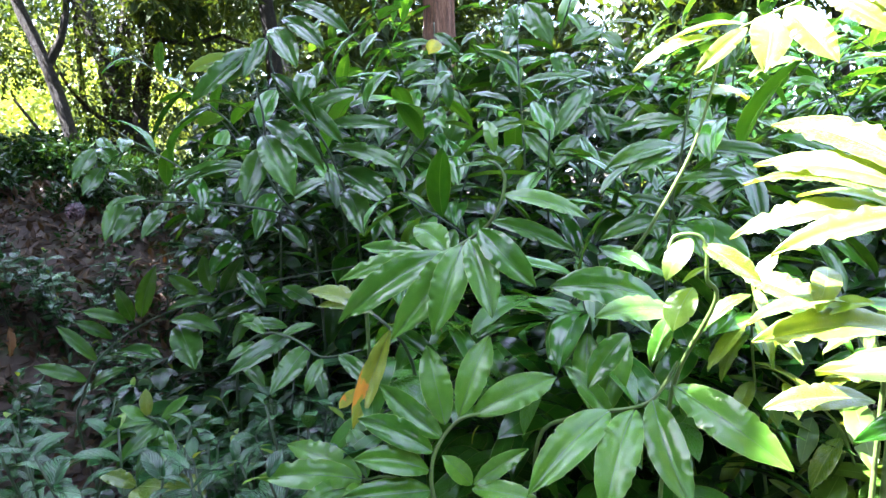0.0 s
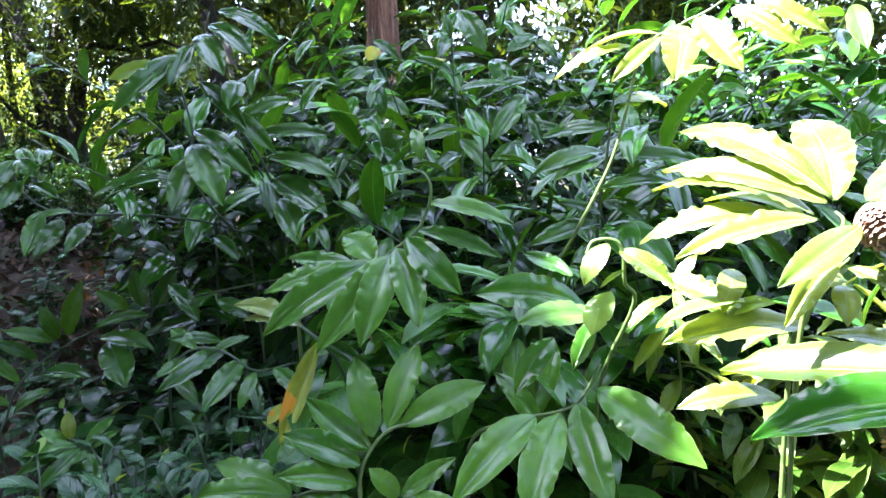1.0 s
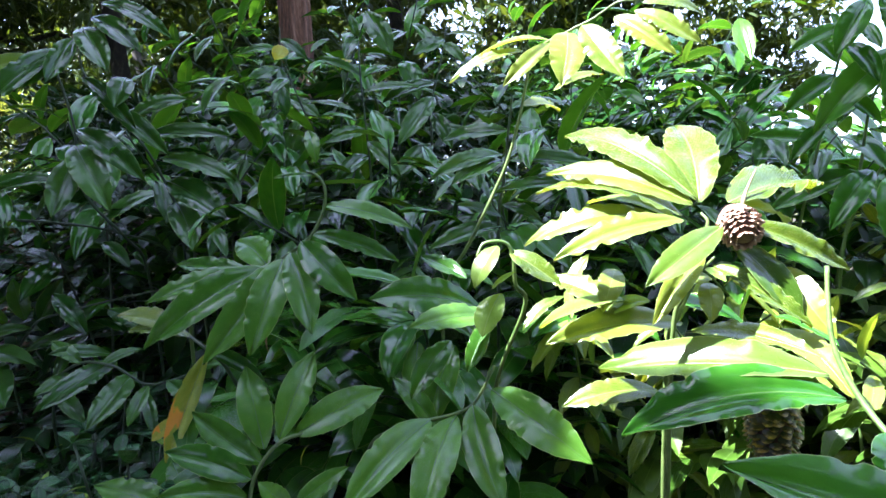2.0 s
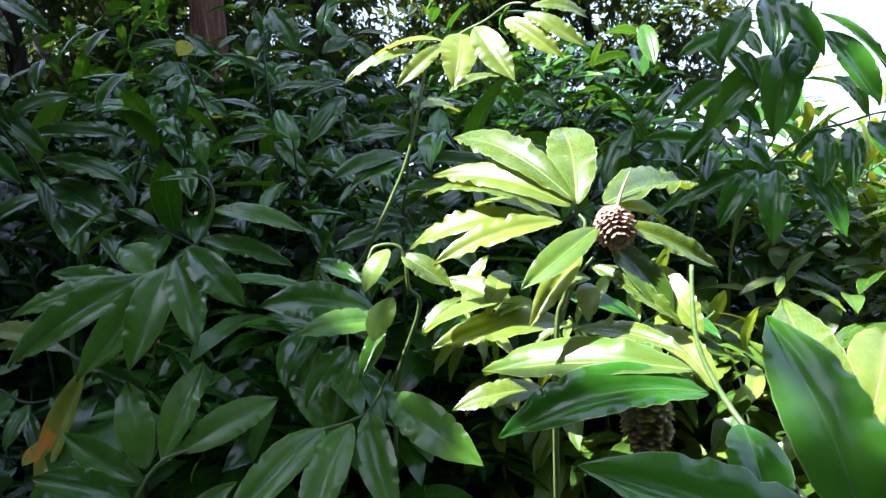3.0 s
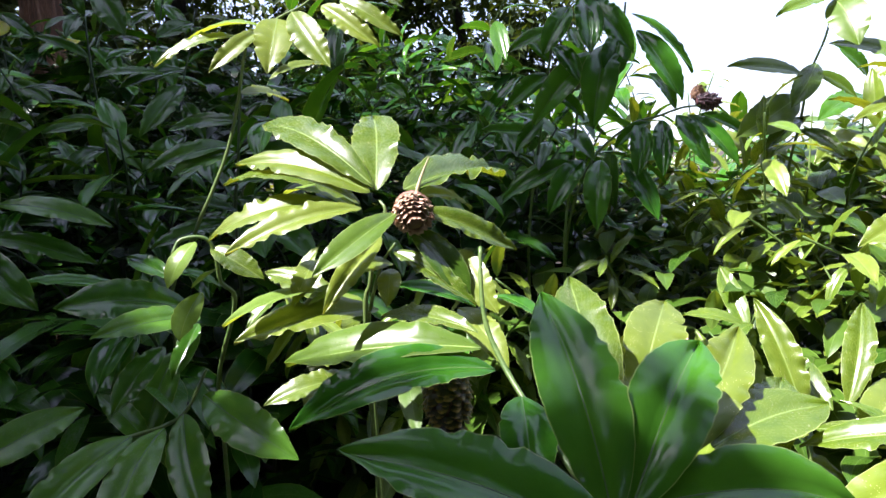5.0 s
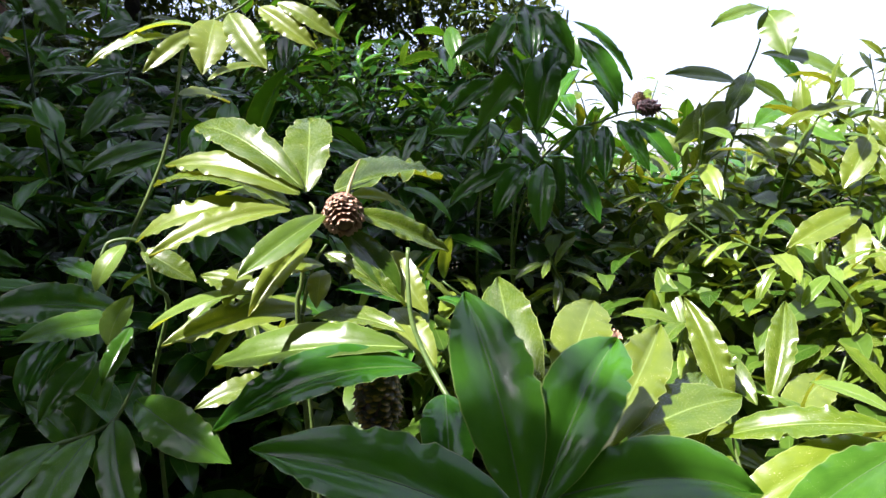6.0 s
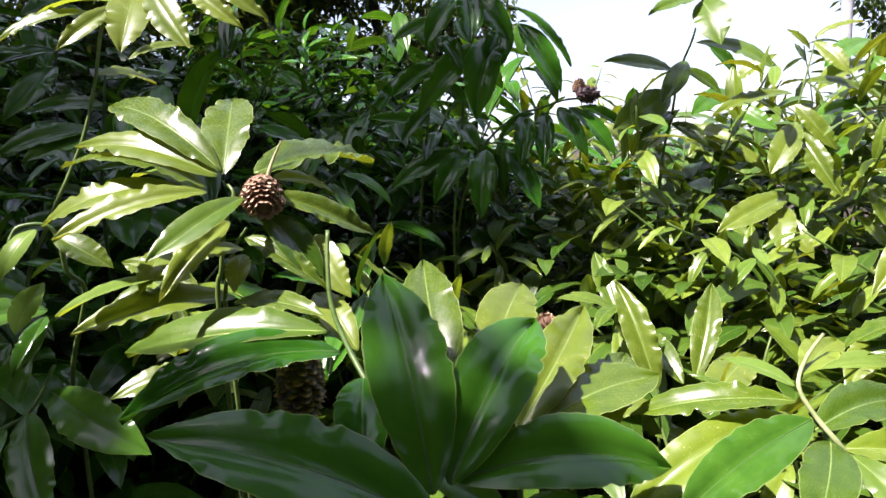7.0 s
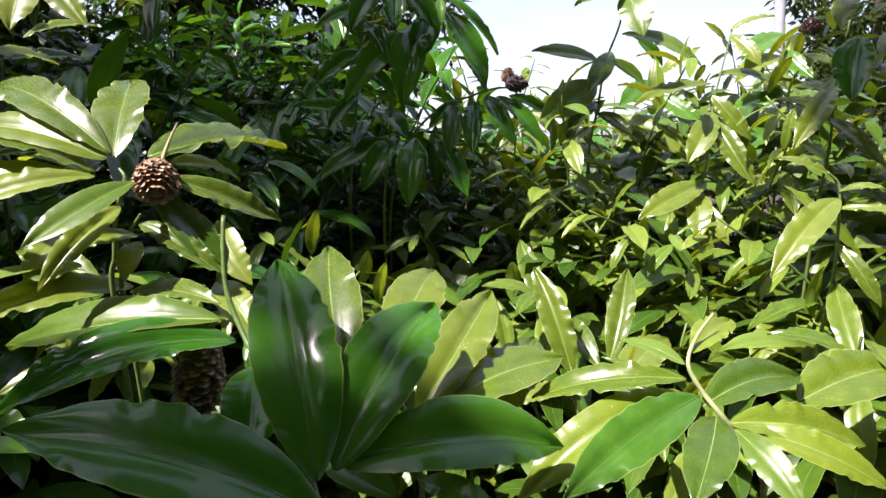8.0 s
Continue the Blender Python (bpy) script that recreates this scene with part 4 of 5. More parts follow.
hero_leaves(cane, [
    (0.379, 1.312, 0.945, 0.176, 1.135, 0.849, -31, 0.90),
    (0.438, 1.323, 0.943, 0.317, 1.113, 0.808, -12, 1.00),
    (0.477, 1.326, 0.962, 0.489, 1.128, 0.818, 18, 1.05),
    (0.521, 1.321, 0.995, 0.658, 1.092, 0.907, 40, 1.05),
    (0.406, 1.387, 0.891, 0.317, 1.497, 0.987, -32, 1.00),
    (0.460, 1.460, 1.077, 0.346, 1.375, 0.972, -31, 1.20),
    (0.397, 1.605, 1.042, 0.376, 1.485, 0.873, 2, 1.10),
    (0.487, 1.556, 1.037, 0.396, 1.482, 0.852, -28, 1.30),
])
# pale young ginger shoot with light green leaves
cane = hero_cane("pale young ginger shoot with light green leaves", "mid", [(0.492, 1.277, 1.301), (0.510, 1.283, 1.327), (0.552, 1.275, 1.327), (0.569, 1.274, 1.297), (0.575, 1.284, 1.234), (0.600, 1.299, 1.185), (0.560, 1.400, 1.000), (0.563, 1.483, 0.825), (0.561, 1.562, 0.412), (0.560, 1.632, -0.060)])
hero_leaves(cane, [
    (0.535, 1.256, 1.223, 0.484, 1.223, 1.141, -8, 2.10, "young"),
    (0.535, 1.271, 1.321, 0.476, 1.241, 1.240, -14, 1.90, "young"),
    (0.517, 1.265, 1.231, 0.571, 1.268, 1.263, 30, 0.80, "young"),
    (0.534, 1.350, 1.155, 0.336, 1.266, 1.162, -41, 1.00),
    (0.491, 1.389, 1.238, 0.411, 1.532, 1.275, -29, 1.00),
    (0.563, 1.278, 1.306, 0.647, 1.208, 1.238, 34, 1.55, "sun"),
    (0.531, 1.378, 1.136, 0.464, 1.305, 1.043, -20, 1.20),
    (0.533, 1.420, 1.152, 0.267, 1.420, 1.201, -50, 1.20),
])
# arched ginger cane with a curled tip and hanging leaves
cane = hero_cane("arched ginger cane with a curled tip and hanging leaves", "mid", [(0.144, 1.573, 1.501), (0.169, 1.572, 1.490), (0.186, 1.569, 1.457), (0.178, 1.573, 1.405), (0.146, 1.565, 1.347), (0.092, 1.569, 1.305), (0.041, 1.575, 1.276), (-0.012, 1.590, 1.242), (-0.110, 1.661, 1.186), (-0.211, 1.800, 1.097), (-0.213, 1.879, 0.549), (-0.214, 1.949, -0.060)])
hero_leaves(cane, [
    (0.065, 1.566, 1.286, -0.103, 1.428, 1.084, -43, 1.10),
    (0.074, 1.567, 1.292, -0.003, 1.421, 1.094, -26, 1.10),
    (0.092, 1.559, 1.306, 0.137, 1.409, 1.131, 17, 1.25),
    (0.118, 1.563, 1.332, 0.244, 1.439, 1.196, 42, 1.15),
    (0.145, 1.565, 1.350, 0.352, 1.530, 1.266, 44, 0.90),
    (0.033, 1.574, 1.272, -0.228, 1.450, 1.124, -46, 0.90),
    (0.003, 1.582, 1.258, -0.234, 1.511, 1.216, -40, 0.90),
    (-0.004, 1.591, 1.254, -0.200, 1.681, 1.280, -36, 1.00),
    (0.033, 1.584, 1.275, -0.054, 1.730, 1.329, -32, 1.50),
    (0.181, 1.574, 1.415, 0.390, 1.540, 1.345, 39, 0.90),
    (0.158, 1.572, 1.491, 0.064, 1.549, 1.485, -33, 0.70),
])
hero_leaves(cane, [
    (0.168, 1.657, 1.524, 0.152, 1.717, 1.611, -18, 1.20),
    (0.029, 1.645, 1.114, 0.014, 1.619, 1.052, 50, 1.10, "brown"),
])
# low ginger shoot with a fan of glossy leaves
cane = hero_cane("low ginger shoot with a fan of glossy leaves", "mid", [(0.168, 1.404, 0.915), (0.101, 1.383, 0.919), (0.055, 1.371, 0.913), (0.015, 1.356, 0.880), (-0.013, 1.339, 0.824), (-0.011, 1.321, 0.751), (0.026, 1.310, 0.651), (0.024, 1.389, 0.326), (0.022, 1.459, -0.060)])
hero_leaves(cane, [
    (0.011, 1.356, 0.876, -0.132, 1.406, 0.989, -49, 1.20),
    (0.019, 1.359, 0.905, -0.022, 1.477, 1.058, -15, 1.20),
    (0.051, 1.372, 0.918, 0.133, 1.502, 1.070, 28, 1.20),
    (0.085, 1.383, 0.918, 0.292, 1.474, 0.969, 44, 1.15),
    (-0.011, 1.342, 0.849, -0.177, 1.338, 0.933, -50, 1.15),
    (-0.020, 1.337, 0.808, -0.182, 1.270, 0.869, -46, 1.15),
    (-0.018, 1.322, 0.769, -0.197, 1.223, 0.810, -41, 1.15),
    (0.074, 1.269, 0.808, 0.012, 1.275, 0.873, -58, 1.60),
    (0.078, 1.269, 0.808, 0.199, 1.280, 0.879, 47, 1.00),
    (0.074, 1.268, 0.798, 0.214, 1.191, 0.804, 35, 1.10),
    (0.104, 1.524, 0.833, 0.082, 1.499, 0.794, 60, 0.70, "yellow"),
])
# low ginger shoot spreading broad leaves beside the shrubs
cane = hero_cane("low ginger shoot spreading broad leaves beside the shrubs", "mid", [(-0.204, 1.502, 0.704), (-0.135, 1.533, 0.694), (-0.080, 1.547, 0.630), (-0.082, 1.626, 0.315), (-0.083, 1.696, -0.060)])
hero_leaves(cane, [
    (-0.202, 1.493, 0.715, -0.406, 1.557, 0.779, -33, 1.10),
    (-0.202, 1.493, 0.709, -0.444, 1.413, 0.761, -40, 1.00),
    (-0.214, 1.491, 0.698, -0.338, 1.349, 0.712, -33, 1.10),
    (-0.203, 1.492, 0.702, -0.221, 1.350, 0.695, -16, 1.10),
    (-0.191, 1.513, 0.704, -0.256, 1.660, 0.773, -9, 1.10),
])
# slender cane holding a yellowing leaf
cane = hero_cane("slender cane holding a yellowing leaf", "dark", [(-0.196, 1.603, 1.131), (-0.157, 1.581, 1.112), (-0.119, 1.559, 1.083), (-0.081, 1.592, 1.015), (-0.063, 1.675, 0.860), (-0.064, 1.754, 0.430), (-0.066, 1.824, -0.060)])
hero_leaves(cane, [
    (-0.117, 1.539, 1.084, -0.207, 1.450, 0.862, -30, 0.74, "yellow"),
    (-0.209, 1.539, 0.933, -0.253, 1.513, 0.891, -48, 1.70, "yellow"),
    (-0.182, 1.602, 1.126, -0.361, 1.703, 1.155, -30, 1.00, "sun"),
    (-0.119, 1.559, 1.086, 0.009, 1.541, 0.997, 47, 0.90),
    (-0.157, 1.582, 1.115, -0.329, 1.659, 1.123, -29, 0.80, "sun"),
])
# tall dark ginger cane leaning over the thicket
cane = hero_cane("tall dark ginger cane leaning over the thicket", "dark", [(-0.539, 2.314, 2.106), (-0.569, 2.322, 2.010), (-0.606, 2.341, 1.924), (-0.570, 2.349, 1.811), (-0.496, 2.370, 1.717), (-0.431, 2.389, 1.610), (-0.387, 2.406, 1.489), (-0.353, 2.479, 1.330), (-0.349, 2.603, 1.104), (-0.351, 2.683, 0.552), (-0.353, 2.752, -0.060)])
hero_leaves(cane, [
    (-0.541, 2.308, 2.061, -0.367, 2.194, 1.912, 41, 1.10),
    (-0.585, 2.324, 2.031, -0.463, 2.164, 1.848, 26, 1.20),
    (-0.509, 2.315, 2.109, -0.286, 2.253, 1.971, 45, 1.00),
    (-0.475, 2.368, 1.873, -0.478, 2.223, 1.747, -17, 1.50),
    (-0.490, 2.392, 1.730, -0.286, 2.435, 1.801, 50, 1.20),
    (-0.446, 2.406, 1.669, -0.142, 2.370, 1.654, 46, 0.90),
    (-0.403, 2.408, 1.594, -0.131, 2.302, 1.496, 39, 0.90),
    (-0.386, 2.409, 1.511, -0.160, 2.235, 1.364, 40, 1.20),
    (-0.370, 2.420, 1.434, -0.273, 2.220, 1.260, 18, 1.30),
    (-0.604, 2.335, 1.872, -0.432, 2.267, 1.684, 45, 0.90),
    (-0.532, 2.355, 1.769, -0.333, 2.258, 1.589, 43, 0.90),
])
# dark ginger cane with hanging leaves
cane = hero_cane("dark ginger cane with hanging leaves", "dark", [(-0.594, 2.300, 2.002), (-0.659, 2.288, 1.907), (-0.649, 2.296, 1.807), (-0.633, 2.303, 1.685), (-0.650, 2.307, 1.551), (-0.613, 2.334, 1.434), (-0.546, 2.421, 1.307), (-0.541, 2.606, 1.159), (-0.543, 2.685, 0.580), (-0.544, 2.754, -0.060)])
hero_leaves(cane, [
    (-0.605, 2.299, 1.990, -0.658, 2.178, 1.825, -42, 1.10),
    (-0.658, 2.293, 1.947, -0.727, 2.174, 1.809, -46, 1.10),
    (-0.647, 2.294, 1.957, -0.822, 2.113, 1.733, -49, 0.80),
    (-0.690, 2.288, 1.918, -0.875, 2.228, 1.866, -65, 1.00, "young"),
    (-0.628, 2.304, 1.695, -0.397, 2.196, 1.503, 45, 1.00),
    (-0.642, 2.308, 1.645, -0.493, 2.133, 1.411, 25, 1.20),
    (-0.655, 2.312, 1.600, -0.675, 2.148, 1.405, -25, 1.10),
    (-0.676, 2.313, 1.521, -0.977, 2.328, 1.448, -34, 0.90),
    (-0.738, 2.344, 1.545, -1.048, 2.378, 1.460, -40, 0.80),
    (-0.643, 2.316, 1.541, -0.748, 2.230, 1.431, -52, 1.00),
])
# ginger cane hanging out over the path with a tuft of leaves
cane = hero_cane("ginger cane hanging out over the path with a tuft of leaves", "dark", [(-1.422, 2.540, 1.627), (-1.396, 2.529, 1.528), (-1.312, 2.521, 1.444), (-1.185, 2.520, 1.412), (-0.883, 2.524, 1.389), (-0.632, 2.622, 1.319), (-0.482, 2.808, 1.158), (-0.484, 2.888, 0.579), (-0.485, 2.957, -0.060)])
hero_leaves(cane, [
    (-1.410, 2.541, 1.636, -1.450, 2.425, 1.508, -46, 1.30),
    (-1.396, 2.542, 1.640, -1.282, 2.455, 1.557, 26, 1.50),
    (-1.390, 2.533, 1.556, -1.412, 2.418, 1.444, -39, 1.40),
    (-1.356, 2.531, 1.539, -1.204, 2.446, 1.472, 30, 1.20),
    (-1.320, 2.520, 1.433, -1.302, 2.349, 1.263, -23, 1.00),
    (-1.244, 2.517, 1.395, -1.275, 2.359, 1.257, -32, 1.30),
    (-1.140, 2.517, 1.375, -1.165, 2.363, 1.268, -29, 1.20),
    (-1.023, 2.522, 1.394, -0.956, 2.412, 1.307, 8, 1.60),
    (-1.208, 2.521, 1.424, -1.293, 2.416, 1.402, -41, 1.00),
    (-1.342, 2.537, 1.584, -1.443, 2.647, 1.687, -9, 1.20),
])
# low leaning ginger cane with dusty dark leaves near the litter
cane = hero_cane("low leaning ginger cane with dusty dark leaves near the litter", "dark", [(-1.017, 2.725, 0.980), (-1.227, 2.663, 0.918), (-1.392, 2.599, 0.837), (-1.497, 2.535, 0.738), (-1.555, 2.518, 0.608), (-1.585, 2.500, 0.453), (-1.588, 2.648, -0.060)])
hero_leaves(cane, [
    (-1.333, 2.619, 0.906, -1.230, 2.588, 1.142, 123, 1.00),
    (-1.370, 2.616, 0.893, -1.406, 2.574, 1.052, -100, 1.30),
    (-1.395, 2.615, 0.884, -1.528, 2.510, 0.960, -54, 1.20),
    (-1.454, 2.596, 0.820, -1.561, 2.505, 0.921, -58, 1.10),
    (-1.497, 2.535, 0.738, -1.637, 2.501, 0.905, -48, 0.90),
    (-1.539, 2.524, 0.655, -1.703, 2.431, 0.753, -49, 1.00),
    (-1.530, 2.520, 0.619, -1.335, 2.486, 0.719, 53, 1.00),
    (-1.427, 2.560, 0.766, -1.162, 2.445, 0.762, 25, 1.00),
    (-1.228, 2.658, 0.878, -0.960, 2.558, 0.833, 28, 1.10),
    (-1.191, 2.657, 0.859, -1.034, 2.441, 0.709, 10, 1.30),
    (-1.005, 2.725, 0.980, -0.886, 2.698, 1.155, 105, 1.30),
    (-1.869, 2.530, 0.772, -1.874, 2.546, 0.902, 80, 1.00, "brown"),
])
# low ginger cane with broad dusty leaves
cane = hero_cane("low ginger cane with broad dusty leaves", "dark", [(-0.334, 2.505, 1.118), (-0.641, 2.592, 1.067), (-0.904, 2.631, 1.015), (-1.011, 2.673, 0.965), (-1.192, 2.844, 0.743), (-1.194, 2.924, 0.372), (-1.195, 2.993, -0.060)])
hero_leaves(cane, [
    (-1.035, 2.676, 0.995, -1.072, 2.695, 1.162, -38, 1.50),
    (-1.098, 2.674, 0.993, -1.205, 2.632, 1.085, -64, 1.60),
    (-1.012, 2.672, 0.960, -1.216, 2.614, 0.928, -40, 1.00),
    (-0.663, 2.488, 1.042, -0.503, 2.383, 0.972, 32, 1.10),
    (-0.541, 2.175, 0.924, -0.704, 1.940, 0.844, -36, 0.90),
    (-0.485, 2.171, 0.881, -0.572, 1.955, 0.773, -31, 1.00),
    (-0.463, 2.163, 0.809, -0.410, 2.050, 0.688, 10, 0.90),
    (-0.575, 2.226, 0.934, -0.727, 2.126, 0.974, -49, 1.00),
    (-0.704, 2.379, 0.979, -0.846, 2.493, 1.114, -24, 1.20),
    (-0.514, 2.311, 1.217, -0.625, 2.419, 1.299, -26, 1.20),
])
# tall ginger cane bowed over in the sun
cane = hero_cane("tall ginger cane bowed over in the sun", "sun", [(0.903, 1.358, 1.841), (0.874, 1.390, 1.846), (0.832, 1.434, 1.820), (0.789, 1.479, 1.803), (0.729, 1.559, 1.766), (0.694, 1.575, 1.629), (0.658, 1.583, 1.510), (0.617, 1.597, 1.419), (0.561, 1.623, 1.304), (0.492, 1.748, 1.092), (0.519, 1.823, 0.546), (0.542, 1.889, -0.060)])
hero_leaves(cane, [
    (0.786, 1.480, 1.801, 0.727, 1.375, 1.656, -15, 1.50),
    (0.812, 1.450, 1.810, 0.857, 1.329, 1.663, 44, 1.30),
    (0.754, 1.510, 1.783, 0.620, 1.479, 1.674, -53, 0.90),
    (0.704, 1.570, 1.778, 0.517, 1.605, 1.704, -39, 0.80),
    (0.869, 1.399, 1.815, 0.963, 1.297, 1.705, 61, 1.00),
    (0.902, 1.366, 1.820, 1.014, 1.282, 1.725, 58, 0.90),
    (0.754, 1.511, 1.790, 0.593, 1.640, 1.766, -23, 0.70, "young"),
    (0.761, 1.514, 1.669, 0.919, 1.570, 1.712, 28, 0.80),
    (0.914, 1.353, 1.834, 1.042, 1.324, 1.799, 54, 1.00),
    (0.704, 1.584, 1.644, 0.842, 1.694, 1.632, 35, 1.00),
])
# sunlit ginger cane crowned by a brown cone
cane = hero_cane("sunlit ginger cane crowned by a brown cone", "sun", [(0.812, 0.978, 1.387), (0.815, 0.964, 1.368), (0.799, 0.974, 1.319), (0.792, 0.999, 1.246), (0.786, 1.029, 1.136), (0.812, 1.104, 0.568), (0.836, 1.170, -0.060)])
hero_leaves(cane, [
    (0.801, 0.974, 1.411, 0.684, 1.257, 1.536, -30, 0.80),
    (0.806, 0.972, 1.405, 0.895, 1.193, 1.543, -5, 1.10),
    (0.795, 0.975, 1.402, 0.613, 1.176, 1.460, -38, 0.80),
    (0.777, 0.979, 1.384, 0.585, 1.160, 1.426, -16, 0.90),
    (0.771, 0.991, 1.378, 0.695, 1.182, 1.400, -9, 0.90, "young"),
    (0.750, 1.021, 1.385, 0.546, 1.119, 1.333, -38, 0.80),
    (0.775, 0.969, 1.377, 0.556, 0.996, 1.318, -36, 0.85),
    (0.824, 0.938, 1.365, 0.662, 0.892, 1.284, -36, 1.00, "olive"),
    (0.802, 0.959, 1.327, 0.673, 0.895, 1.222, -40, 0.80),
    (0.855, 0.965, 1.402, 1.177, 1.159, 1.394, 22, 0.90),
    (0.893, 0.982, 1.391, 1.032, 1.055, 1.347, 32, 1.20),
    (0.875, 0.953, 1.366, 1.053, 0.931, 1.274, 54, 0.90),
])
# short ginger shoot below the brown cone
cane = hero_cane("short ginger shoot below the brown cone", "sun", [(0.833, 0.971, 1.311), (0.815, 0.994, 1.275), (0.802, 1.032, 1.197), (0.816, 1.098, 1.090), (0.842, 1.173, 0.545), (0.866, 1.239, -0.060)])
hero_leaves(cane, [
    (0.856, 0.971, 1.340, 0.922, 0.878, 1.208, 30, 1.30, "olive"),
    (0.948, 0.952, 1.287, 0.963, 0.853, 1.185, 40, 1.30),
    (0.825, 0.970, 1.276, 0.731, 0.938, 1.271, -30, 1.30),
    (0.829, 0.971, 1.297, 0.924, 0.861, 1.204, 34, 0.80),
    (0.824, 0.979, 1.266, 0.786, 0.911, 1.214, -2, 1.40),
    (0.806, 0.994, 1.327, 0.770, 1.030, 1.265, -75, 1.20),
    (0.748, 1.034, 1.230, 0.693, 1.102, 1.192, -31, 1.50, "young"),
    (0.756, 1.083, 1.215, 0.544, 1.048, 1.193, -8, 0.70, "young"),
    (0.823, 1.054, 1.179, 0.562, 1.069, 1.155, -32, 1.00),
    (0.738, 1.150, 1.273, 0.668, 1.059, 1.209, -15, 1.20),
    (0.800, 1.097, 1.035, 0.606, 1.110, 1.021, -33, 1.00),
    (0.797, 1.221, 1.159, 0.680, 1.378, 1.223, -31, 1.20),
])
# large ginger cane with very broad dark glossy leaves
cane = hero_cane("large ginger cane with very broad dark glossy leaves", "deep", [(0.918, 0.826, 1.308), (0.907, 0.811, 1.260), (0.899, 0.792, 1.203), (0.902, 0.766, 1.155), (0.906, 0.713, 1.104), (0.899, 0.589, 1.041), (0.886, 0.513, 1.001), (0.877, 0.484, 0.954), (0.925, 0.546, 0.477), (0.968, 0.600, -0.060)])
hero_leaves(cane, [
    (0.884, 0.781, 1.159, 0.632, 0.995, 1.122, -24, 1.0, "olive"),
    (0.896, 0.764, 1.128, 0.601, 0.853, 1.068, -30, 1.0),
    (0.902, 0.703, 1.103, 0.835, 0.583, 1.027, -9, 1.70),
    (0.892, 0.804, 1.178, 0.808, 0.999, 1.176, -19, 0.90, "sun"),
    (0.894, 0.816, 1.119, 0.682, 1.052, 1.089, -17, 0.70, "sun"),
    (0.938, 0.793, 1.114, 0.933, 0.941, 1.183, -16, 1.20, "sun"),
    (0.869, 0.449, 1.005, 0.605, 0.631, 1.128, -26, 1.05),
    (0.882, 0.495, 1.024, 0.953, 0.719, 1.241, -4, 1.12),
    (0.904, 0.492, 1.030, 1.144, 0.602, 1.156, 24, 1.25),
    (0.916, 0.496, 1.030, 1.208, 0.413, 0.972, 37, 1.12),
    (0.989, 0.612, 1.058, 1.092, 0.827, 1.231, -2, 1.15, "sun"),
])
# broad-leaved ginger shoot in full sun
cane = hero_cane("broad-leaved ginger shoot in full sun", "sun", [(1.122, 0.689, 1.005), (1.105, 0.635, 0.989), (1.097, 0.596, 0.959), (1.080, 0.571, 0.902), (1.128, 0.633, 0.451), (1.171, 0.687, -0.060)])
hero_leaves(cane, [
    (1.120, 0.699, 1.042, 1.318, 0.827, 1.153, 21, 1.30),
    (1.091, 0.585, 1.006, 1.333, 0.680, 1.129, 24, 1.10),
    (1.128, 0.562, 1.020, 1.375, 0.550, 1.026, 18, 1.40, "green"),
    (1.088, 0.654, 1.016, 1.138, 0.817, 1.059, -10, 1.10),
    (1.191, 0.560, 0.957, 1.418, 0.656, 1.028, 16, 1.20),
    (1.000, 0.460, 0.992, 1.040, 0.362, 0.980, 25, 1.20, "mid"),
    (0.975, 0.476, 0.973, 0.946, 0.629, 0.984, -19, 1.20, "mid"),
])
# ginger shoot with a whitish curled tip and spreading leaves
cane = hero_cane("ginger shoot with a whitish curled tip and spreading leaves", "green", [(1.502, 0.352, 1.118), (1.458, 0.355, 1.089), (1.424, 0.348, 1.057), (1.427, 0.325, 1.018), (1.438, 0.295, 0.980), (1.489, 0.280, 0.918), (1.567, 0.292, 0.783), (1.616, 0.354, 0.392), (1.658, 0.409, -0.060)])
# Olive and mid kinds darken the leaves turned away from the sun.
hero_leaves(cane, [
    (1.421, 0.325, 0.996, 1.663, 0.286, 0.981, 24, 1.10, "olive"),
    (1.442, 0.291, 0.976, 1.623, 0.175, 0.916, 35, 1.10),
    (1.437, 0.281, 0.972, 1.398, 0.169, 0.913, 32, 1.10, "olive"),
    (1.428, 0.304, 0.987, 1.270, 0.249, 0.935, -7, 1.25, "olive"),
    (1.422, 0.328, 1.013, 1.170, 0.377, 0.928, -34, 0.90, "mid"),
    (1.419, 0.348, 1.035, 1.282, 0.534, 0.988, -27, 0.75),
    (1.420, 0.351, 1.057, 1.405, 0.457, 1.073, -18, 1.00, "young"),
    (1.441, 0.351, 1.070, 1.615, 0.382, 1.073, 12, 1.00),
    (1.457, 0.289, 0.964, 1.555, 0.120, 0.895, 34, 0.90),
    (1.445, 0.371, 1.001, 1.174, 0.466, 0.878, -26, 0.80),
    (1.640, 0.273, 0.953, 1.900, 0.200, 0.961, 26, 1.30),
])
# upright wavy-leaved ginger shoot in the sun
cane = hero_cane("upright wavy-leaved ginger shoot in the sun", "sun", [(1.651, 0.763, 0.879), (1.648, 0.746, 0.788), (1.649, 0.716, 0.659), (1.698, 0.778, 0.329), (1.741, 0.832, -0.060)])
hero_leaves(cane, [
    (1.651, 0.760, 0.866, 1.689, 0.908, 1.088, -29, 0.90),
    (1.740, 0.720, 0.880, 1.911, 0.793, 1.061, 11, 0.90),
    (1.653, 0.750, 0.827, 1.493, 0.809, 0.817, -23, 1.00),
    (1.741, 0.753, 0.857, 1.807, 0.912, 0.937, -20, 1.20),
    (1.683, 0.663, 0.831, 1.921, 0.685, 0.899, 20, 1.20),
    (1.665, 0.743, 0.839, 1.702, 0.590, 0.860, 33, 1.00),
])
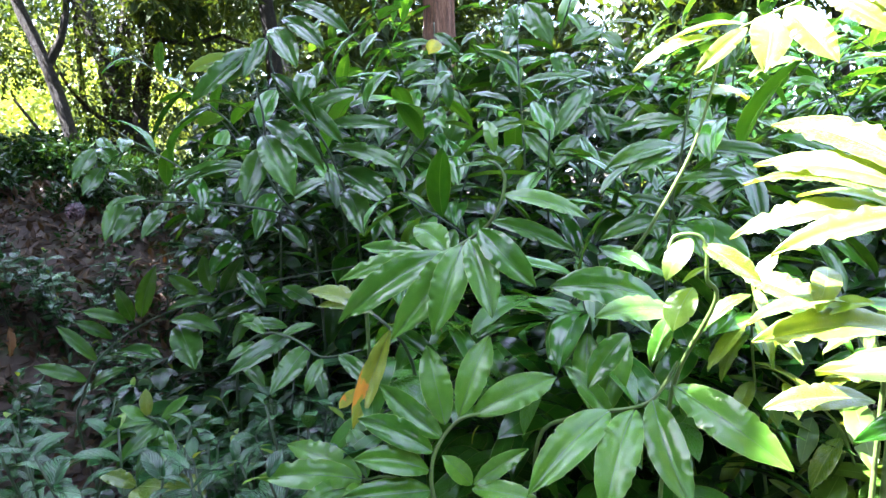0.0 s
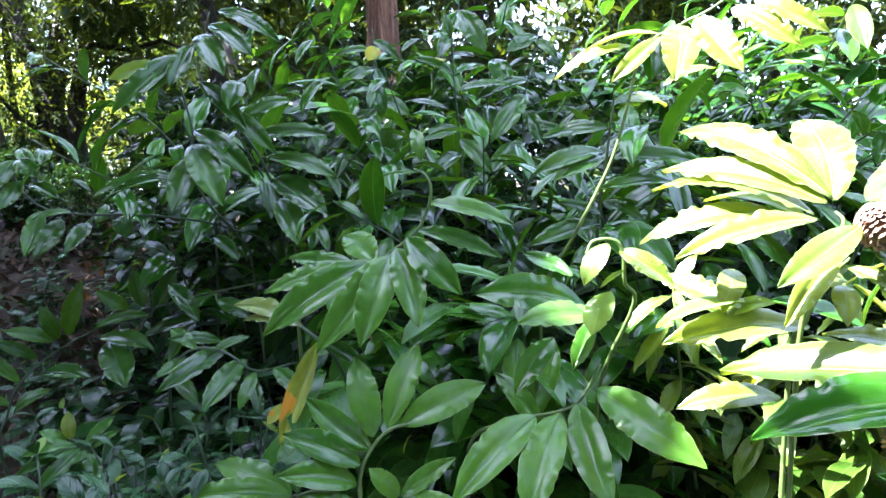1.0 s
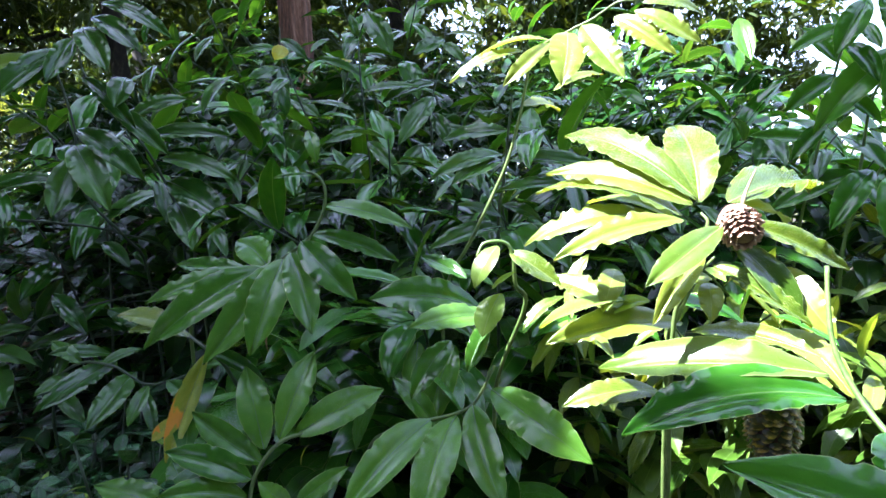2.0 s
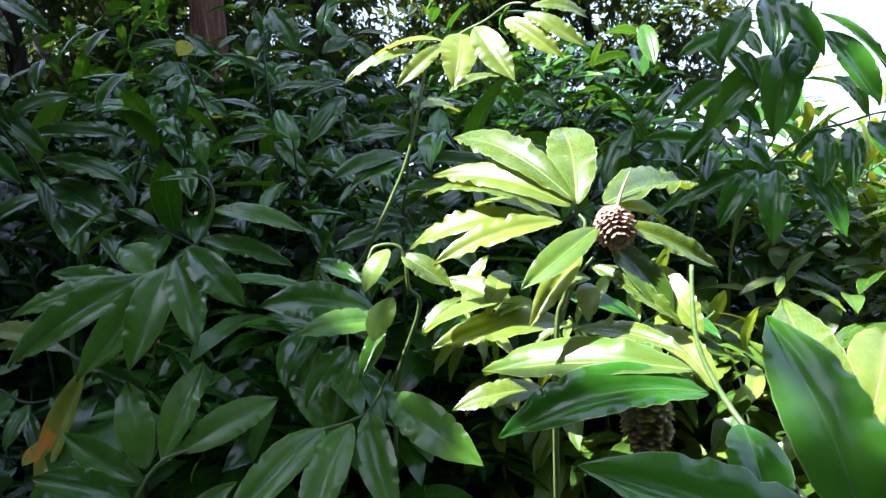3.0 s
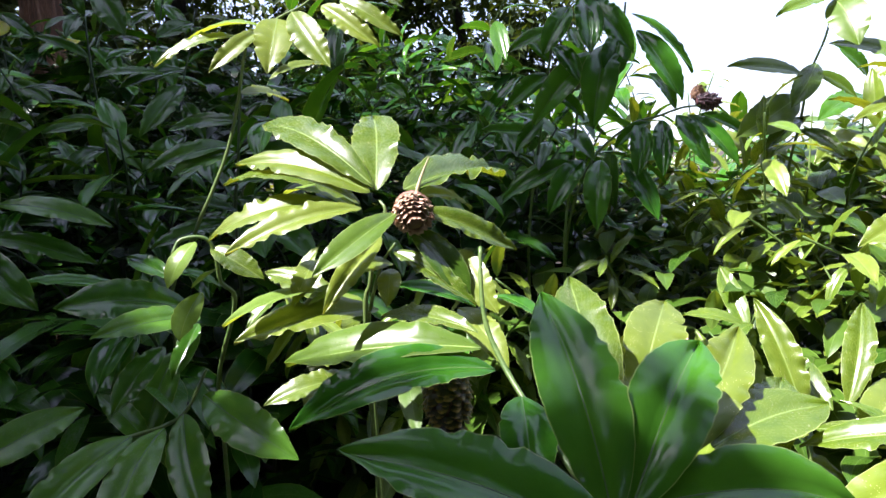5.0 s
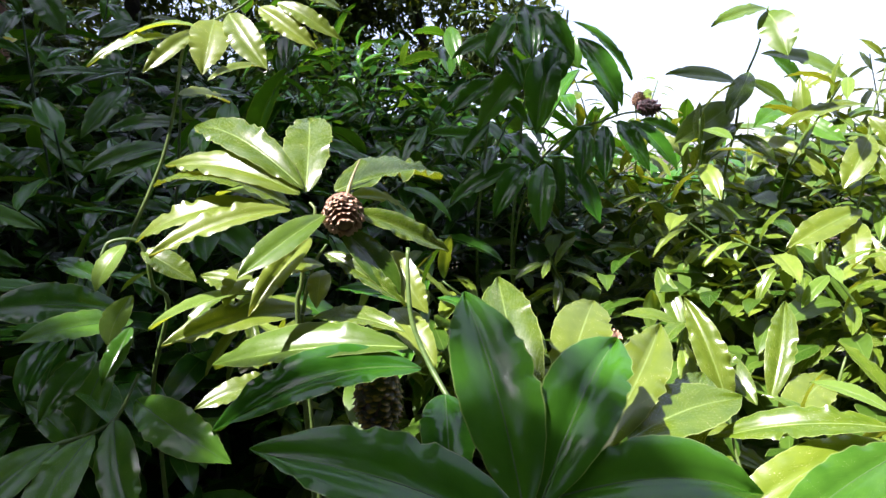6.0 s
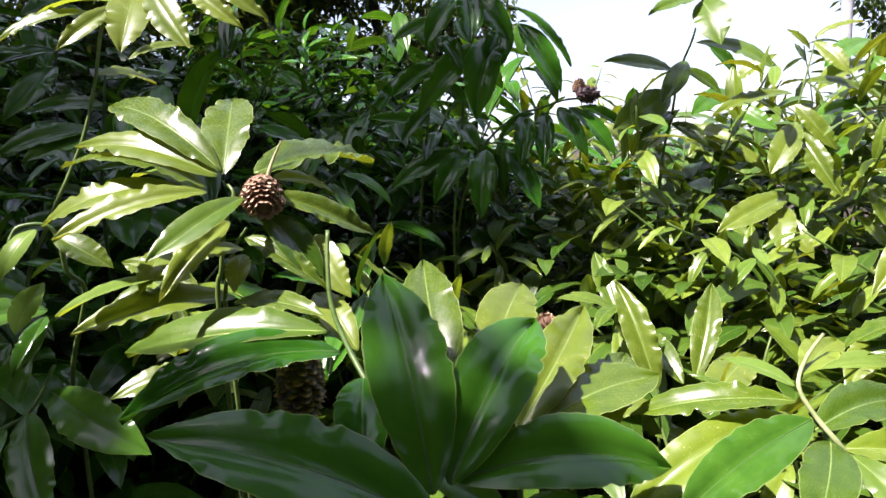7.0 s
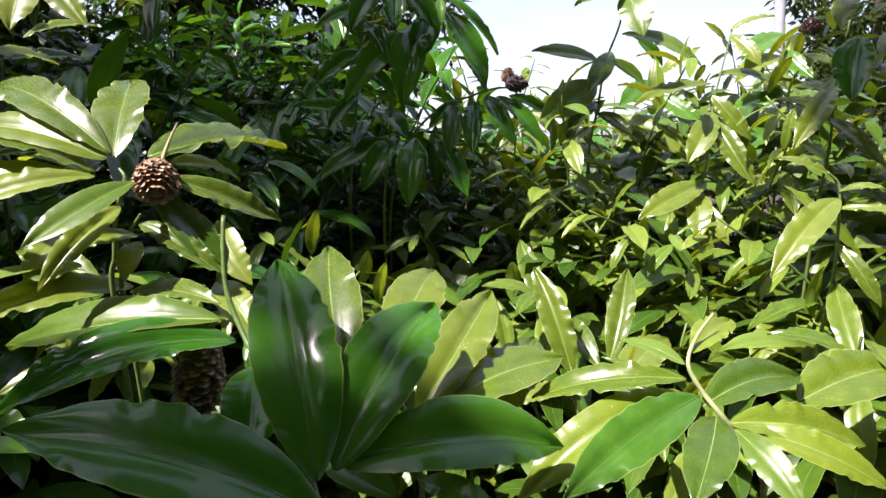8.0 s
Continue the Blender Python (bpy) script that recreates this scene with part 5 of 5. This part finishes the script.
# crowded ginger shoot with narrow wavy leaves
cane = hero_cane("crowded ginger shoot with narrow wavy leaves", "sun", [(2.281, 0.796, 0.926), (2.245, 0.810, 0.862), (2.200, 0.817, 0.731), (2.248, 0.879, 0.366), (2.291, 0.933, -0.060)])
hero_leaves(cane, [
    (2.342, 0.740, 0.889, 2.219, 0.831, 0.863, -26, 0.90),
    (2.269, 0.860, 0.882, 2.088, 0.859, 0.819, -23, 1.00),
    (2.287, 0.931, 0.975, 2.292, 0.784, 0.909, 33, 0.80),
    (2.417, 0.835, 1.002, 2.435, 0.915, 1.138, -40, 1.00),
    (2.190, 0.465, 0.855, 1.918, 0.557, 0.895, -20, 0.80, "young"),
    (2.273, 0.540, 0.908, 2.072, 0.546, 0.806, -21, 1.20),
    (2.229, 0.427, 0.824, 2.139, 0.511, 0.885, -61, 1.40),
])
# tall ginger cane with a dark bud at its tip
cane = hero_cane("tall ginger cane with a dark bud at its tip", "sun", [(2.643, 0.907, 1.725), (2.599, 0.914, 1.600), (2.567, 0.925, 1.476), (2.523, 0.919, 1.295), (2.498, 0.937, 1.167), (2.483, 0.979, 1.014), (2.531, 1.041, 0.507), (2.574, 1.096, -0.060)])
hero_leaves(cane, [
    (2.566, 0.922, 1.458, 2.400, 0.914, 1.299, -28, 1.30),
    (2.561, 0.920, 1.430, 2.535, 0.765, 1.221, 45, 0.90),
    (2.568, 0.940, 1.549, 2.339, 1.067, 1.487, -30, 0.90),
    (2.636, 0.911, 1.717, 2.735, 0.815, 1.751, 23, 1.00),
    (2.634, 0.910, 1.704, 2.624, 0.802, 1.591, 48, 1.20),
    (2.524, 0.918, 1.231, 2.251, 0.993, 1.132, -37, 1.10),
    (2.502, 0.929, 1.205, 2.373, 0.857, 1.064, 0, 1.30),
    (2.499, 0.938, 1.177, 2.465, 0.807, 1.043, 38, 1.00),
    (2.595, 0.927, 1.584, 2.795, 0.780, 1.510, 35, 0.80),
    (2.621, 0.915, 1.681, 2.552, 0.956, 1.744, -67, 1.00),
    (2.570, 0.931, 1.512, 2.618, 0.821, 1.361, 66, 1.00),
])
# tall ginger cane against the sky
cane = hero_cane("tall ginger cane against the sky", "olive", [(2.606, 1.276, 1.923), (2.558, 1.283, 1.783), (2.504, 1.299, 1.664), (2.458, 1.300, 1.504), (2.437, 1.331, 1.282), (2.486, 1.394, 0.641), (2.529, 1.448, -0.060)])
hero_leaves(cane, [
    (2.492, 1.308, 1.661, 2.221, 1.399, 1.699, -47, 1.00, "olive"),
    (2.525, 1.290, 1.700, 2.353, 1.263, 1.548, -29, 1.20),
    (2.466, 1.313, 1.595, 2.210, 1.357, 1.467, -55, 1.50, "olive"),
    (2.597, 1.279, 1.907, 2.534, 1.161, 1.731, 32, 1.70, "olive"),
    (2.563, 1.274, 1.762, 2.722, 1.056, 1.626, 40, 0.90),
    (2.510, 1.296, 1.674, 2.601, 1.204, 1.577, 57, 1.20),
    (2.464, 1.299, 1.524, 2.273, 1.297, 1.418, -27, 1.00),
    (2.455, 1.298, 1.484, 2.453, 1.149, 1.388, 35, 1.00),
    (2.604, 1.277, 1.915, 2.378, 1.338, 1.850, -38, 1.00),
])
# tall ginger cane with wavy sunlit leaves
cane = hero_cane("tall ginger cane with wavy sunlit leaves", "sun", [(2.509, 0.525, 1.679), (2.472, 0.529, 1.562), (2.442, 0.530, 1.461), (2.439, 0.532, 1.343), (2.463, 0.568, 1.124), (2.511, 0.630, 0.562), (2.554, 0.685, -0.060)])
hero_leaves(cane, [
    (2.452, 0.532, 1.504, 2.251, 0.549, 1.340, -28, 0.85),
    (2.458, 0.511, 1.727, 2.366, 0.497, 1.628, -12, 1.40),
    (2.340, 0.448, 1.605, 2.245, 0.422, 1.445, -2, 1.50, "deep"),
    (2.466, 0.530, 1.548, 2.450, 0.615, 1.588, -36, 1.00),
    (2.451, 0.527, 1.482, 2.469, 0.648, 1.509, -30, 0.80),
    (2.429, 0.530, 1.417, 2.405, 0.391, 1.286, 40, 0.80),
    (2.458, 0.533, 1.534, 2.570, 0.437, 1.497, 47, 1.00),
    (2.432, 0.531, 1.432, 2.426, 0.673, 1.472, -32, 0.80),
])
# slender pale ginger cane with wavy leaves
cane = hero_cane("slender pale ginger cane with wavy leaves", "sun", [(2.123, 0.421, 1.297), (2.138, 0.402, 1.265), (2.136, 0.398, 1.177), (2.122, 0.400, 1.022), (2.112, 0.423, 0.857), (2.161, 0.485, 0.428), (2.203, 0.540, -0.060)])
hero_leaves(cane, [
    (2.127, 0.416, 1.288, 2.084, 0.523, 1.328, -34, 0.80),
    (2.133, 0.400, 1.238, 1.916, 0.446, 1.085, -31, 0.85),
    (2.135, 0.402, 1.253, 2.159, 0.320, 1.259, 32, 0.90),
    (2.139, 0.403, 1.214, 2.182, 0.290, 1.204, 32, 0.80),
    (2.124, 0.398, 1.140, 2.115, 0.300, 1.009, 48, 0.80),
    (2.129, 0.406, 1.073, 2.181, 0.321, 1.050, 40, 1.00),
    (2.143, 0.405, 1.175, 2.227, 0.509, 1.185, -23, 1.00),
])
# leafy ginger cane in the sun
cane = hero_cane("leafy ginger cane in the sun", "sun", [(2.771, 1.454, 1.561), (2.746, 1.443, 1.424), (2.703, 1.427, 1.195), (2.661, 1.410, 0.966), (2.709, 1.472, 0.483), (2.752, 1.526, -0.060)])
hero_leaves(cane, [
    (2.711, 1.418, 1.480, 2.785, 1.123, 1.277, 43, 0.70),
    (2.712, 1.405, 1.423, 2.796, 1.254, 1.326, 47, 0.90),
    (2.690, 1.403, 1.333, 2.501, 1.491, 1.355, -31, 0.90),
    (2.671, 1.403, 1.267, 2.571, 1.552, 1.296, -44, 1.10),
    (2.724, 1.282, 1.197, 2.629, 1.372, 1.269, -49, 1.00),
    (2.481, 1.488, 1.389, 2.417, 1.590, 1.505, -50, 1.10),
    (2.469, 1.493, 1.367, 2.627, 1.410, 1.436, 31, 0.90),
    (2.448, 1.491, 1.281, 2.500, 1.324, 1.175, 48, 0.80),
    (2.450, 1.479, 1.236, 2.405, 1.387, 1.124, 21, 0.90),
])
# ginger cane with crossing leaves below the sky
cane = hero_cane("ginger cane with crossing leaves below the sky", "sun", [(3.144, 0.955, 1.791), (3.111, 0.944, 1.623), (3.069, 0.931, 1.413), (3.077, 0.936, 1.177), (3.126, 0.998, 0.588), (3.168, 1.053, -0.060)])
hero_leaves(cane, [
    (3.135, 0.953, 1.749, 2.887, 0.994, 1.641, -33, 1.10, "mid"),
    (3.120, 0.950, 1.686, 3.085, 0.823, 1.568, 43, 1.30, "mid"),
    (3.117, 0.948, 1.665, 2.857, 1.000, 1.561, -27, 1.10),
    (3.102, 0.942, 1.581, 3.150, 0.814, 1.467, 54, 1.10),
    (3.091, 0.936, 1.518, 2.888, 1.020, 1.472, -34, 1.20, "mid"),
    (3.078, 0.932, 1.455, 3.049, 0.797, 1.321, 44, 1.20),
    (3.066, 0.928, 1.392, 2.829, 0.967, 1.308, -31, 1.20, "mid"),
    (3.053, 0.924, 1.329, 3.016, 0.793, 1.185, 46, 1.20, "mid"),
    (3.037, 0.918, 1.244, 2.823, 0.938, 1.156, -32, 1.20),
])
# ginger cane half in its own shade below the sky
# Its own shade is put in by picking darker leaf kinds.
cane = hero_cane("ginger cane half in its own shade below the sky", "sun", [(3.039, 1.406, 1.713), (2.993, 1.393, 1.487), (2.949, 1.375, 1.249), (2.922, 1.369, 1.008), (2.971, 1.431, 0.504), (3.014, 1.485, -0.060)])
hero_leaves(cane, [
    (3.034, 1.402, 1.677, 2.909, 1.463, 1.804, -70, 1.20, "mid"),
    (3.027, 1.403, 1.653, 3.126, 1.281, 1.746, 49, 1.20),
    (3.016, 1.401, 1.606, 2.777, 1.439, 1.514, -39, 1.20, "mid"),
    (3.009, 1.396, 1.558, 3.033, 1.222, 1.441, 51, 1.20, "mid"),
    (2.990, 1.390, 1.463, 2.744, 1.428, 1.350, -37, 1.20),
    (2.976, 1.386, 1.392, 3.013, 1.208, 1.303, 51, 1.20, "mid"),
    (2.956, 1.380, 1.297, 2.738, 1.396, 1.181, -38, 1.20, "mid"),
    (2.946, 1.372, 1.225, 2.957, 1.209, 1.110, 53, 1.20, "dark"),
])
# tall shaded ginger cane with long drooping leaves
cane = hero_cane("tall shaded ginger cane with long drooping leaves", "deep", [(1.929, 1.548, 1.924), (1.909, 1.544, 1.833), (1.889, 1.571, 1.765), (1.811, 1.635, 1.660), (1.783, 1.655, 1.419), (1.764, 1.695, 1.124), (1.813, 1.757, 0.562), (1.855, 1.812, -0.060)])
hero_leaves(cane, [
    (1.869, 1.567, 1.795, 1.726, 1.488, 1.511, -26, 1.20),
    (1.856, 1.572, 1.771, 1.612, 1.646, 1.535, -54, 1.00),
    (1.909, 1.544, 1.833, 1.801, 1.487, 1.656, -22, 1.50),
    (1.945, 1.515, 1.831, 1.981, 1.370, 1.590, 34, 1.10),
    (1.939, 1.533, 1.887, 2.055, 1.396, 1.676, 33, 0.70),
    (1.796, 1.621, 1.426, 1.614, 1.583, 1.252, -39, 1.10),
    (1.784, 1.655, 1.422, 1.563, 1.764, 1.306, -46, 1.10),
    (1.841, 1.585, 1.424, 1.726, 1.483, 1.196, -12, 1.10),
    (1.893, 1.543, 1.420, 1.899, 1.392, 1.220, 33, 1.00),
    (1.810, 1.753, 1.845, 1.791, 1.785, 1.924, -56, 1.20),
    (1.817, 1.689, 1.870, 1.805, 1.613, 1.775, 23, 1.20),
])
# very tall shaded ginger cane hanging into the light
cane = hero_cane("very tall shaded ginger cane hanging into the light", "deep", [(1.760, 1.559, 1.957), (1.720, 1.602, 1.895), (1.688, 1.637, 1.762), (1.690, 1.710, 1.518), (1.695, 1.814, 1.124), (1.743, 1.876, 0.562), (1.786, 1.930, -0.060)])
hero_leaves(cane, [
    (1.769, 1.544, 1.921, 1.815, 1.402, 1.732, 41, 1.30),
    (1.756, 1.556, 1.931, 1.684, 1.440, 1.729, 3, 1.20),
    (1.737, 1.593, 1.912, 1.606, 1.569, 1.745, -42, 1.20),
    (1.710, 1.626, 1.848, 1.552, 1.682, 1.776, -50, 1.10),
    (1.701, 1.635, 1.797, 1.717, 1.528, 1.661, 36, 1.20),
    (1.689, 1.651, 1.711, 1.527, 1.664, 1.602, -53, 1.10),
    (1.682, 1.658, 1.659, 1.744, 1.547, 1.551, 42, 1.10),
    (1.675, 1.670, 1.570, 1.559, 1.672, 1.463, -49, 1.10),
    (1.690, 1.710, 1.518, 1.506, 1.796, 1.543, -47, 1.00),
    (1.691, 1.644, 1.745, 1.657, 1.749, 1.867, -43, 1.10),
])
# shaded ginger cane bent out sideways with a wine-coloured cone
cane = hero_cane("shaded ginger cane bent out sideways with a wine-coloured cone", "deep", [(2.179, 1.459, 1.585), (2.095, 1.471, 1.579), (2.030, 1.517, 1.556), (1.962, 1.590, 1.527), (1.896, 1.716, 1.396), (1.861, 1.808, 1.104), (1.910, 1.870, 0.552), (1.952, 1.924, -0.060)])
hero_leaves(cane, [
    (1.982, 1.552, 1.539, 1.882, 1.461, 1.357, -8, 1.10),
    (2.041, 1.506, 1.543, 1.943, 1.412, 1.353, -5, 1.00),
    (2.080, 1.479, 1.557, 2.073, 1.341, 1.376, 34, 1.00),
    (2.122, 1.472, 1.556, 2.204, 1.341, 1.374, 41, 1.00),
    (2.013, 1.528, 1.541, 1.907, 1.591, 1.451, -49, 1.10),
    (2.080, 1.483, 1.576, 2.103, 1.623, 1.709, -23, 0.90),
    (2.174, 1.469, 1.557, 2.326, 1.394, 1.462, 55, 1.00),
])
# small ginger shoot with a fan of hanging leaves
cane = hero_cane("small ginger shoot with a fan of hanging leaves", "dark", [(-0.977, 1.940, 0.723), (-0.944, 1.938, 0.698), (-0.934, 1.977, 0.598), (-0.943, 2.011, 0.459), (-0.946, 2.160, -0.060)])
hero_leaves(cane, [
    (-0.977, 1.940, 0.718, -0.981, 1.951, 0.811, 7, 1.60, "sun"),
    (-0.990, 1.939, 0.711, -1.044, 1.894, 0.769, -55, 1.60, "mid"),
    (-0.966, 1.938, 0.704, -1.084, 1.855, 0.705, -39, 1.00),
    (-0.959, 1.938, 0.699, -1.092, 1.829, 0.652, -42, 0.90),
    (-0.948, 1.937, 0.691, -1.020, 1.805, 0.610, -41, 1.00),
    (-0.937, 1.937, 0.683, -0.949, 1.783, 0.579, -27, 1.00),
    (-0.926, 1.936, 0.671, -0.854, 1.808, 0.600, 2, 1.20),
    (-0.935, 1.938, 0.698, -0.861, 1.998, 0.766, 45, 1.10),
    (-0.916, 1.937, 0.684, -0.821, 1.945, 0.736, 51, 1.00),
])
# pale green seedling with three broad leaves
cane = hero_cane("pale green seedling with three broad leaves", "sun", [(-0.890, 1.678, 0.618), (-0.882, 1.674, 0.582), (-0.878, 1.665, 0.501), (-0.880, 1.744, 0.250), (-0.881, 1.814, -0.060)])
hero_leaves(cane, [
    (-0.890, 1.678, 0.615, -0.981, 1.633, 0.678, -51, 1.40),
    (-0.882, 1.678, 0.611, -0.635, 1.580, 0.595, 28, 1.30),
    (-0.680, 1.649, 0.582, -0.734, 1.685, 0.645, -22, 1.20),
    (-0.874, 1.677, 0.606, -0.854, 1.576, 0.595, -17, 1.30),
])
# low arching ginger cane in deep shade
cane = hero_cane("low arching ginger cane in deep shade", "dark", [(-0.273, 2.027, 0.895), (-0.414, 2.051, 0.869), (-0.514, 2.076, 0.929), (-0.628, 2.125, 0.940), (-0.745, 2.213, 0.857), (-0.828, 2.337, 0.640), (-0.830, 2.416, 0.320), (-0.831, 2.486, -0.060)])
hero_leaves(cane, [
    (-0.628, 2.124, 0.936, -0.733, 2.180, 1.003, -31, 1.20),
    (-0.352, 2.033, 0.880, -0.225, 1.915, 0.795, 25, 1.10),
    (-0.415, 2.050, 0.865, -0.451, 1.938, 0.775, -25, 1.10),
    (-0.273, 2.026, 0.892, -0.115, 1.985, 0.940, 39, 1.00),
    (-0.686, 2.169, 0.899, -0.752, 2.062, 0.861, -36, 1.10),
    (-0.765, 2.256, 0.801, -0.651, 2.149, 0.725, 20, 1.20),
    (-0.559, 2.095, 0.935, -0.458, 2.180, 0.952, 35, 1.00),
])
# shaded ginger cane with sky sheen on its leaves
cane = hero_cane("shaded ginger cane with sky sheen on its leaves", "dark", [(-0.044, 2.657, 1.501), (0.001, 2.646, 1.403), (0.042, 2.674, 1.204), (0.045, 2.744, 0.940), (0.043, 2.823, 0.470), (0.042, 2.893, -0.060)])
hero_leaves(cane, [
    (-0.022, 2.651, 1.452, -0.174, 2.533, 1.331, -43, 1.00),
    (0.013, 2.645, 1.391, 0.171, 2.652, 1.421, 45, 1.00),
    (0.022, 2.638, 1.330, 0.283, 2.588, 1.287, 43, 1.00),
    (0.033, 2.653, 1.280, -0.095, 2.589, 1.361, -65, 1.00),
    (0.042, 2.674, 1.204, -0.145, 2.515, 1.168, -43, 1.10),
    (-0.020, 2.656, 1.488, 0.082, 2.724, 1.620, 45, 1.10),
    (-0.032, 2.657, 1.501, -0.141, 2.717, 1.604, -46, 1.10),
    (0.040, 2.678, 1.154, 0.224, 2.512, 1.073, 38, 1.10),
])
# upright dark-stemmed ginger cane in the shade
cane = hero_cane("upright dark-stemmed ginger cane in the shade", "dark", [(0.354, 2.737, 2.112), (0.353, 2.712, 1.896), (0.364, 2.704, 1.656), (0.371, 2.713, 1.388), (0.369, 2.792, 0.694), (0.368, 2.862, -0.060)])
hero_leaves(cane, [
    (0.352, 2.733, 2.076, 0.327, 2.765, 2.186, -40, 1.20),
    (0.346, 2.734, 2.088, 0.287, 2.618, 1.969, -25, 1.20),
    (0.393, 2.748, 2.195, 0.485, 2.624, 1.985, 46, 1.20),
    (0.354, 2.715, 1.920, 0.180, 2.719, 1.994, -53, 1.00),
    (0.356, 2.706, 1.847, 0.599, 2.713, 1.862, 35, 0.90),
    (0.318, 2.825, 2.009, 0.273, 2.778, 1.958, -20, 1.30, "lemon"),
    (0.359, 2.712, 1.729, 0.452, 2.592, 1.713, 26, 1.00, "sun"),
    (0.363, 2.708, 1.692, 0.174, 2.576, 1.631, -46, 1.10),
    (0.363, 2.703, 1.644, 0.484, 2.565, 1.480, 40, 1.00),
    (0.367, 2.706, 1.583, 0.215, 2.558, 1.467, -35, 1.10),
])
# upright ginger cane with a curved dark stem
cane = hero_cane("upright ginger cane with a curved dark stem", "dark", [(0.761, 2.851, 2.147), (0.725, 2.833, 1.998), (0.673, 2.810, 1.813), (0.659, 2.802, 1.577), (0.669, 2.836, 1.348), (0.667, 2.915, 0.674), (0.666, 2.985, -0.060)])
hero_leaves(cane, [
    (0.749, 2.845, 2.098, 0.589, 2.750, 2.006, -45, 1.20),
    (0.738, 2.842, 2.078, 0.815, 2.751, 1.974, 48, 1.20),
    (0.759, 2.847, 2.117, 0.942, 2.849, 2.095, 37, 0.90, "sun"),
    (0.696, 2.821, 1.900, 0.439, 2.703, 1.801, -39, 1.00),
    (0.681, 2.813, 1.838, 0.485, 2.631, 1.610, -34, 1.00),
    (0.671, 2.804, 1.763, 0.730, 2.684, 1.592, 38, 1.20),
    (0.668, 2.815, 1.690, 0.836, 2.744, 1.652, 46, 1.10),
    (0.663, 2.808, 1.627, 0.476, 2.666, 1.482, -36, 1.10),
    (0.665, 2.809, 1.552, 0.801, 2.666, 1.421, 45, 1.10),
])
# ginger cane with broad leaves under the bowed one
cane = hero_cane("ginger cane with broad leaves under the bowed one", "dark", [(0.744, 1.811, 1.699), (0.726, 1.816, 1.573), (0.710, 1.821, 1.445), (0.694, 1.843, 1.296), (0.692, 1.923, 0.648), (0.691, 1.992, -0.060)])
hero_leaves(cane, [
    (0.708, 1.810, 1.529, 0.477, 1.737, 1.463, -37, 1.00),
    (0.708, 1.819, 1.513, 0.527, 1.706, 1.446, -37, 1.10),
    (0.727, 1.819, 1.598, 0.549, 1.924, 1.580, -47, 1.10),
    (0.733, 1.819, 1.509, 1.002, 1.770, 1.468, 40, 0.90),
    (0.730, 1.816, 1.661, 0.951, 1.893, 1.670, 27, 1.00),
    (0.919, 1.783, 1.424, 0.667, 1.756, 1.415, -30, 0.90),
    (0.703, 1.823, 1.380, 0.802, 1.748, 1.323, 42, 1.10),
    (0.700, 1.829, 1.343, 0.557, 1.800, 1.386, -45, 1.00),
    (0.699, 1.835, 1.313, 0.459, 1.734, 1.266, -33, 1.00),
])
# far shaded ginger cane with one yellowed leaf
cane = hero_cane("far shaded ginger cane with one yellowed leaf", "dark", [(-0.021, 3.560, 2.330), (-0.023, 3.534, 2.109), (-0.015, 3.529, 1.891), (-0.016, 3.580, 1.642), (-0.018, 3.660, 0.821), (-0.020, 3.729, -0.060)])
hero_leaves(cane, [
    (-0.002, 3.549, 2.228, -0.057, 3.486, 2.138, -45, 1.20, "lemon"),
    (-0.023, 3.553, 2.267, 0.121, 3.491, 2.141, 56, 1.10),
    (-0.023, 3.534, 2.109, -0.224, 3.413, 1.976, -53, 1.10),
    (-0.020, 3.523, 2.015, -0.053, 3.404, 1.862, -18, 1.40),
    (-0.012, 3.516, 1.952, 0.161, 3.404, 1.824, 48, 1.10),
    (-0.019, 3.545, 2.204, -0.242, 3.538, 2.181, -51, 1.00),
    (-0.013, 3.525, 1.859, -0.251, 3.440, 1.783, -45, 1.00),
])
